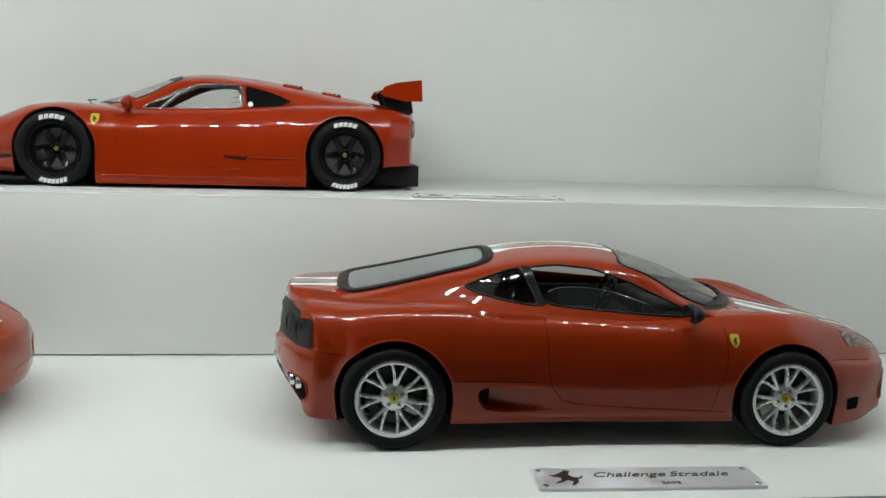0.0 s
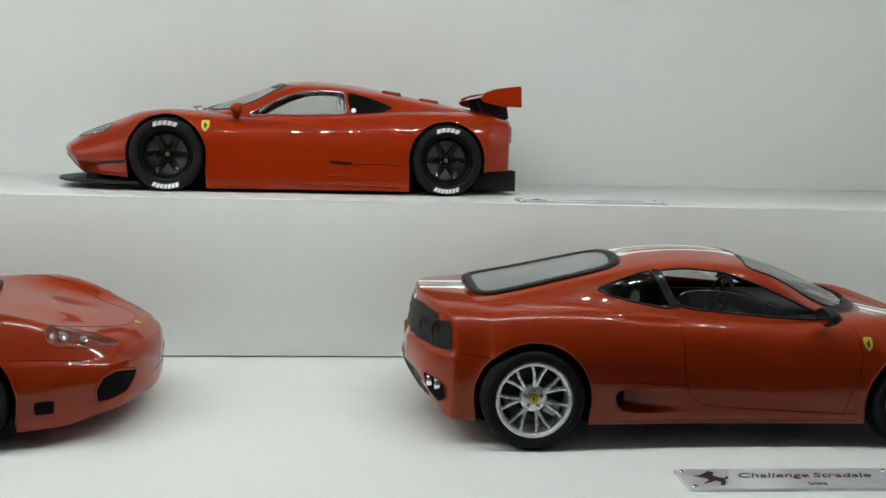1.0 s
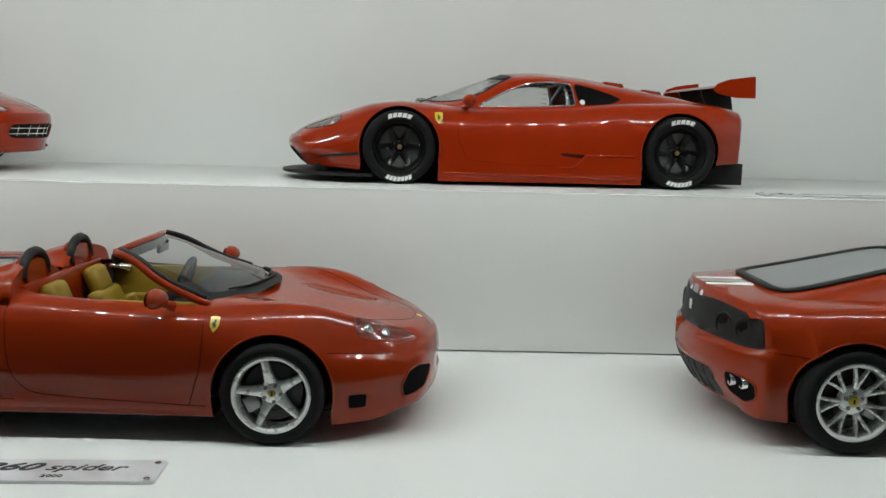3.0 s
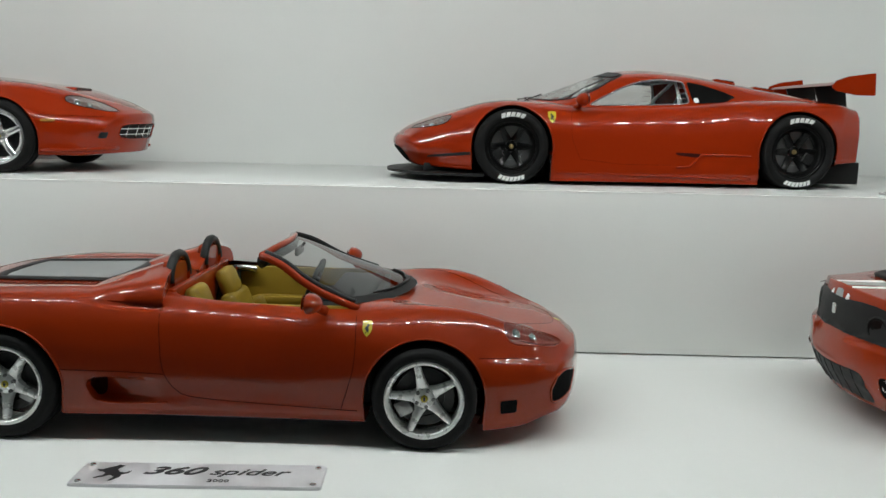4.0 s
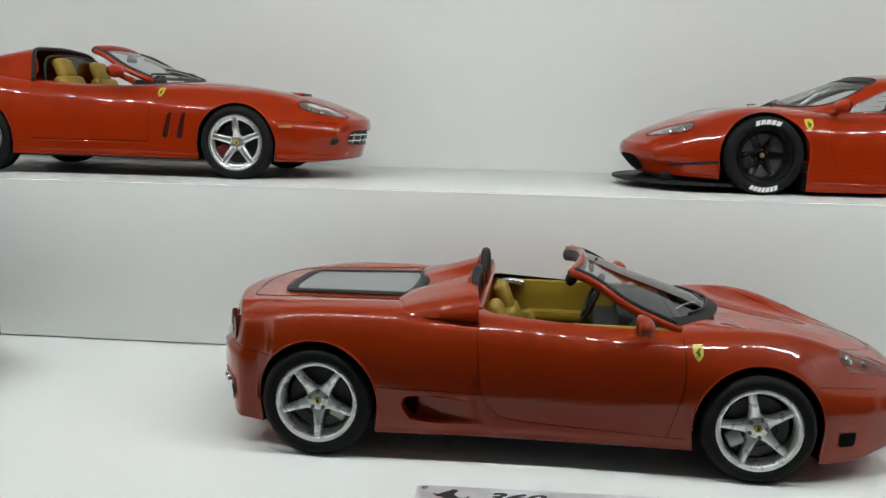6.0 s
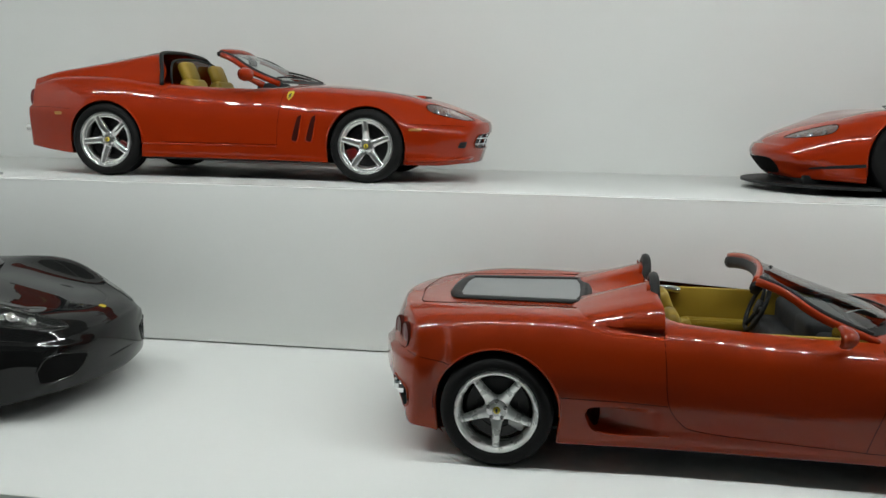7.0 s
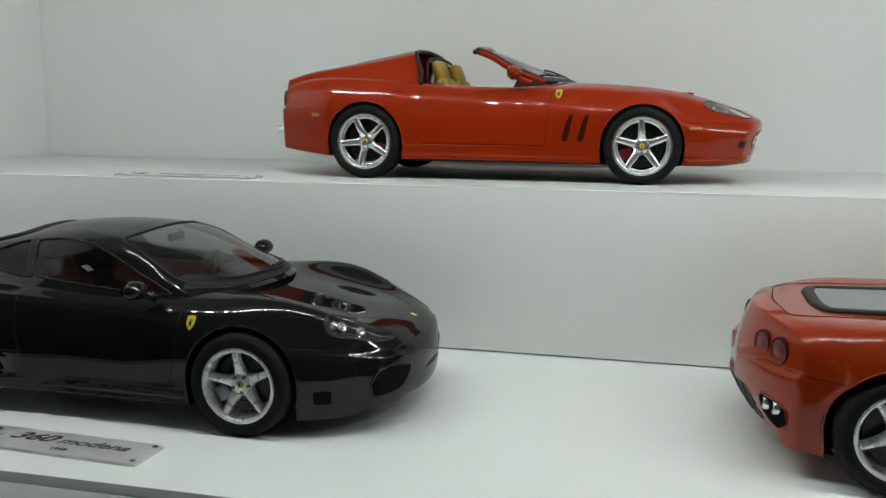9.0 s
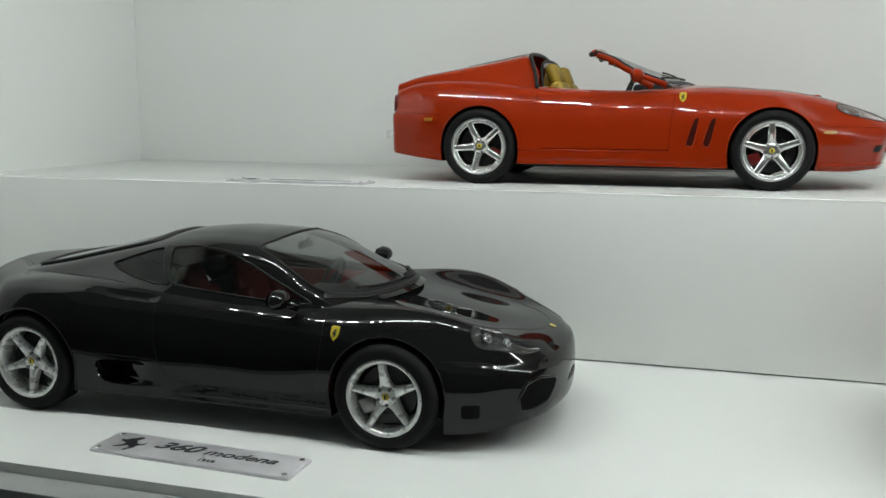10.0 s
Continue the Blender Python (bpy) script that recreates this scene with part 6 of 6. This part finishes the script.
    screen = catmull([(0.995, 0.0), (0.98, 0.28), (0.95, 0.51), (1.25, 0.60), (1.60, 0.665), (1.73, 0.48), (1.80, 0.25), (1.825, 0.0), (1.80, -0.25), (1.73, -0.48), (1.60, -0.665), (1.25, -0.60), (0.95, -0.51), (0.98, -0.28)], 5, True)
    w = part("windscreen", patch(ct, screen, "top", 0.0, 0.05), CLEAR, car)
    for s in (-1, 1):
        bm = bmesh.new()
        tube(bm, on_skin(ct, dense([(0.95, s * 0.525), (1.25, s * 0.612), (1.62, s * 0.685)], 0.05), "top", 0.0), 0.026, 8)
        part("screen_pillar", bm, RED_B, w)
        bm = bmesh.new()
        tube(bm, on_skin(ct, dense([(0.97, s * 0.495), (1.25, s * 0.580), (1.60, s * 0.65)], 0.05), "top", 0.016), 0.020, 6)
        part("pillar_seal", bm, TRIM, w)
    hd = on_skin(ct, [(0.95 + 0.045 * (1 - (q / 0.52) ** 2), q) for q in np.linspace(-0.525, 0.525, 25)], "top", 0.0)
    bm = bmesh.new()
    tube(bm, hd, 0.032, 8)
    part("screen_header", bm, RED_B, w)
    bm = bmesh.new()
    tube(bm, [p + Vector((-0.03, 0, -0.012)) for p in hd], 0.026, 6)
    part("header_seal", bm, TRIM, w)
    cowl = rounded([(1.62, 0.68), (1.77, 0.50), (1.85, 0.26), (1.875, 0.0), (1.85, -0.26), (1.77, -0.50), (1.62, -0.68), (1.58, -0.63), (1.70, -0.46), (1.77, -0.24), (1.79, 0.0), (1.77, 0.24), (1.70, 0.46), (1.58, 0.63)], 3, 0.3)
    part("cowl_band", patch(ct, cowl, "top", 0.006, 0.04), TRIM, car, "black band below the windscreen")
    bm = bmesh.new()
    for a, b in (((1.76, 0.30), (1.56, -0.22)), ((1.76, -0.14), (1.56, -0.56))):
        tube(bm, on_skin(ct, dense([a, b], 0.05), "top", 0.014), 0.009, 5)
    part("wiper", bm, TRIM, car, "black wiper")
    bm = bmesh.new()
    box(bm, 1.10, 1.13, -0.10, 0.10, 1.075, 1.135, 0.015)
    tube(bm, [(1.12, 0, 1.12), (1.07, 0, 1.18)], 0.012, 6)
    part("rear_view_mirror", bm, TRIM, car)
    def rim_bolts(w, r, half):
        first = None
        for k in range(20):
            a = 2 * math.pi * k / 20
            mt = Matrix.Translation(Vector((r * math.sin(a), -half * 0.945, r * math.cos(a))) * S)
            if first is None:
                bm = bmesh.new()
                revolve(bm, [(0.006, 0.006), (0.0055, -0.002), (0.003, -0.004), (0.0003, -0.004)], 8)
                first = part("rim_bolt", bm, STEEL, w, smooth=False)
                first.matrix_basis = mt
            else:
                twin(first, mt, w)

    for w, r, half in ((axle(car, 0.0, zr, 0.950, 0.340, 0.252, 0.29, "star", BRIGHT, LAMPRED, -24.0), 0.240, 0.145), (axle(car, 2.5, zf, 0.940, 0.335, 0.250, 0.26, "star", BRIGHT, LAMPRED, -3.0), 0.238, 0.130)):
        rim_bolts(w, r, half)
    return car


race_car(0.0010, 0.2150, SHELF, 181.7)
grand_tourer(-0.5424, 0.2090, SHELF, 0.0)


# ---- engraved name plates ----
def lettering(text, size, x, y, z, parent, stretch=1.0, shear=0.0, bold=0.0):
    cu = bpy.data.curves.new("lettering", "FONT")
    cu.body, cu.size, cu.shear, cu.extrude, cu.offset = text, 1.0, shear, 0.02, bold
    tmp = new("lettering", cu)
    bpy.context.view_layer.update()
    me = bpy.data.meshes.new_from_object(tmp.evaluated_get(bpy.context.evaluated_depsgraph_get()))
    bpy.data.objects.remove(tmp)
    bpy.data.curves.remove(cu)
    xs = [v.co.x for v in me.vertices]
    w = max(xs) - min(xs)
    me.transform(Matrix.Translation((x, y, z)) @ Matrix.Diagonal((size * stretch, size, 0.004, 1)) @ Matrix.Translation((-min(xs), 0, 0)))
    me.materials.clear()
    me.materials.append(INK)
    ob = new("lettering", me)
    ob.parent = parent
    return ob, w * size * stretch


PW, PH, PT = 0.0765, 0.0172, 0.0010


def name_plate(x, y, z, yaw, words, year, label):
    global S
    S = 1.0
    bm = bmesh.new()
    out = rounded([(0, 0), (PW, 0), (PW, PH), (0, PH)], 4, 0.06)
    lo = [bm.verts.new((a, b, 0.0)) for a, b in out]
    hi = [bm.verts.new((a, b, PT)) for a, b in out]
    bm.faces.new(hi)
    bm.faces.new(lo[::-1])
    for i in range(len(out)):
        k = (i + 1) % len(out)
        bm.faces.new((lo[i], lo[k], hi[k], hi[i]))
    bmesh.ops.recalc_face_normals(bm, faces=bm.faces[:])
    es = [e for e in bm.edges if all(v.co.z > PT / 2 for v in e.verts)]
    bmesh.ops.bevel(bm, geom=es, offset=0.00025, segments=2, affect="EDGES")
    uv = bm.loops.layers.uv.new("sheet")
    for f in bm.faces:
        for lp in f.loops:
            lp[uv].uv = (lp.vert.co.x, lp.vert.co.y)
    pl = part("name_plate", bm, BRUSHED, None, angle=35)
    pl.matrix_basis = pose(x, y, z, 0, 0, yaw)
    tagged(pl, label, "name plate", "name plates")
    sc = None
    for a, b in ((0.0026, 0.0024), (PW - 0.0026, 0.0024), (0.0026, PH - 0.0024), (PW - 0.0026, PH - 0.0024)):
        m = Matrix.Translation((a, b, PT)) @ Matrix.Rotation(radians(90), 4, "X")
        if sc is None:
            bm = bmesh.new()
            revolve(bm, [(0.00105, -0.0002), (0.00105, 0.00012), (0.0008, 0.0003), (0.00002, 0.00034)], 16)
            sc = part("screw", bm, BRIGHT, pl)
            sc.matrix_basis = m
        else:
            twin(sc, m, pl)
    # emblem as a plain dark rearing shape
    k = 0.0062
    c0 = (0.0105, PH / 2)
    em = [(-0.62, 0.10), (-0.86, 0.42), (-0.55, 0.38), (-0.30, 0.62), (-0.05, 0.78), (0.10, 1.0), (0.42, 0.86), (0.30, 0.62), (0.20, 0.42), (0.42, 0.10), (0.70, 0.02), (0.98, 0.34), (0.90, -0.05), (0.60, -0.22), (0.62, -0.50), (0.30, -0.98), (0.12, -0.95), (0.32, -0.50), (0.05, -0.30), (-0.25, -0.55), (-0.62, -0.72), (-0.66, -0.60), (-0.30, -0.32), (-0.25, -0.05), (-0.45, 0.10)]
    vs, _, fs, *_ = delaunay_2d_cdt([Vector((c0[0] + a * k, c0[1] + b * k)) for a, b in em], [(i, (i + 1) % len(em)) for i in range(len(em))], [], 1, 1e-9)
    bm = bmesh.new()
    made = [bm.verts.new((v.x, v.y, PT + 0.00008)) for v in vs]
    for f in fs:
        bm.faces.new([made[i] for i in f])
    part("emblem", bm, INK, pl, "plain dark emblem", smooth=False)
    zt = PT + 0.00006
    if words:
        at = 0.0205
        for text, size, stretch, shear, bold, drop in words:
            _, w = lettering(text, size, at, 0.0082 + drop, zt, pl, stretch, shear, bold)
            at += w + 0.0012
        lettering(year, 0.0026, 0.0415, 0.0030, zt, pl, 1.3)
    else:
        bm = bmesh.new()
        box(bm, 0.021, 0.066, 0.0085, 0.0115, PT, PT + 0.0001)
        box(bm, 0.041, 0.048, 0.0030, 0.0048, PT, PT + 0.0001)
        part("lettering", bm, GREY, pl, smooth=False)
    return pl


name_plate(0.0651, -0.0398, 0.0, -1.0, [("Challenge", 0.0052, 1.22, 0.35, 0.0, 0.001), ("Stradale", 0.0052, 1.22, 0.35, 0.0, 0.001)], "2003", "brushed aluminium name plate for the striped coupe, four screws")
name_plate(-0.2855, -0.0372, 0.0, 1.2, [("360", 0.0078, 1.50, 0.45, 0.02, 0.0), ("spider", 0.0066, 1.45, 0.40, 0.004, 0.0002)], "2000", "brushed aluminium name plate for the open-top car, four screws")
name_plate(-0.6322, -0.0322, 0.0, -2.5, [("360", 0.0078, 1.42, 0.45, 0.02, 0.0), ("modena", 0.0062, 1.36, 0.40, 0.004, 0.0002)], "1999", "brushed aluminium name plate for the black coupe, four screws")
name_plate(0.0368, 0.1285, SHELF, 0.0, None, "", "brushed aluminium name plate on the upper tier beside the racing car")
name_plate(-0.6700, 0.1290, SHELF, 0.0, None, "", "brushed aluminium name plate on the upper tier beside the grand tourer")
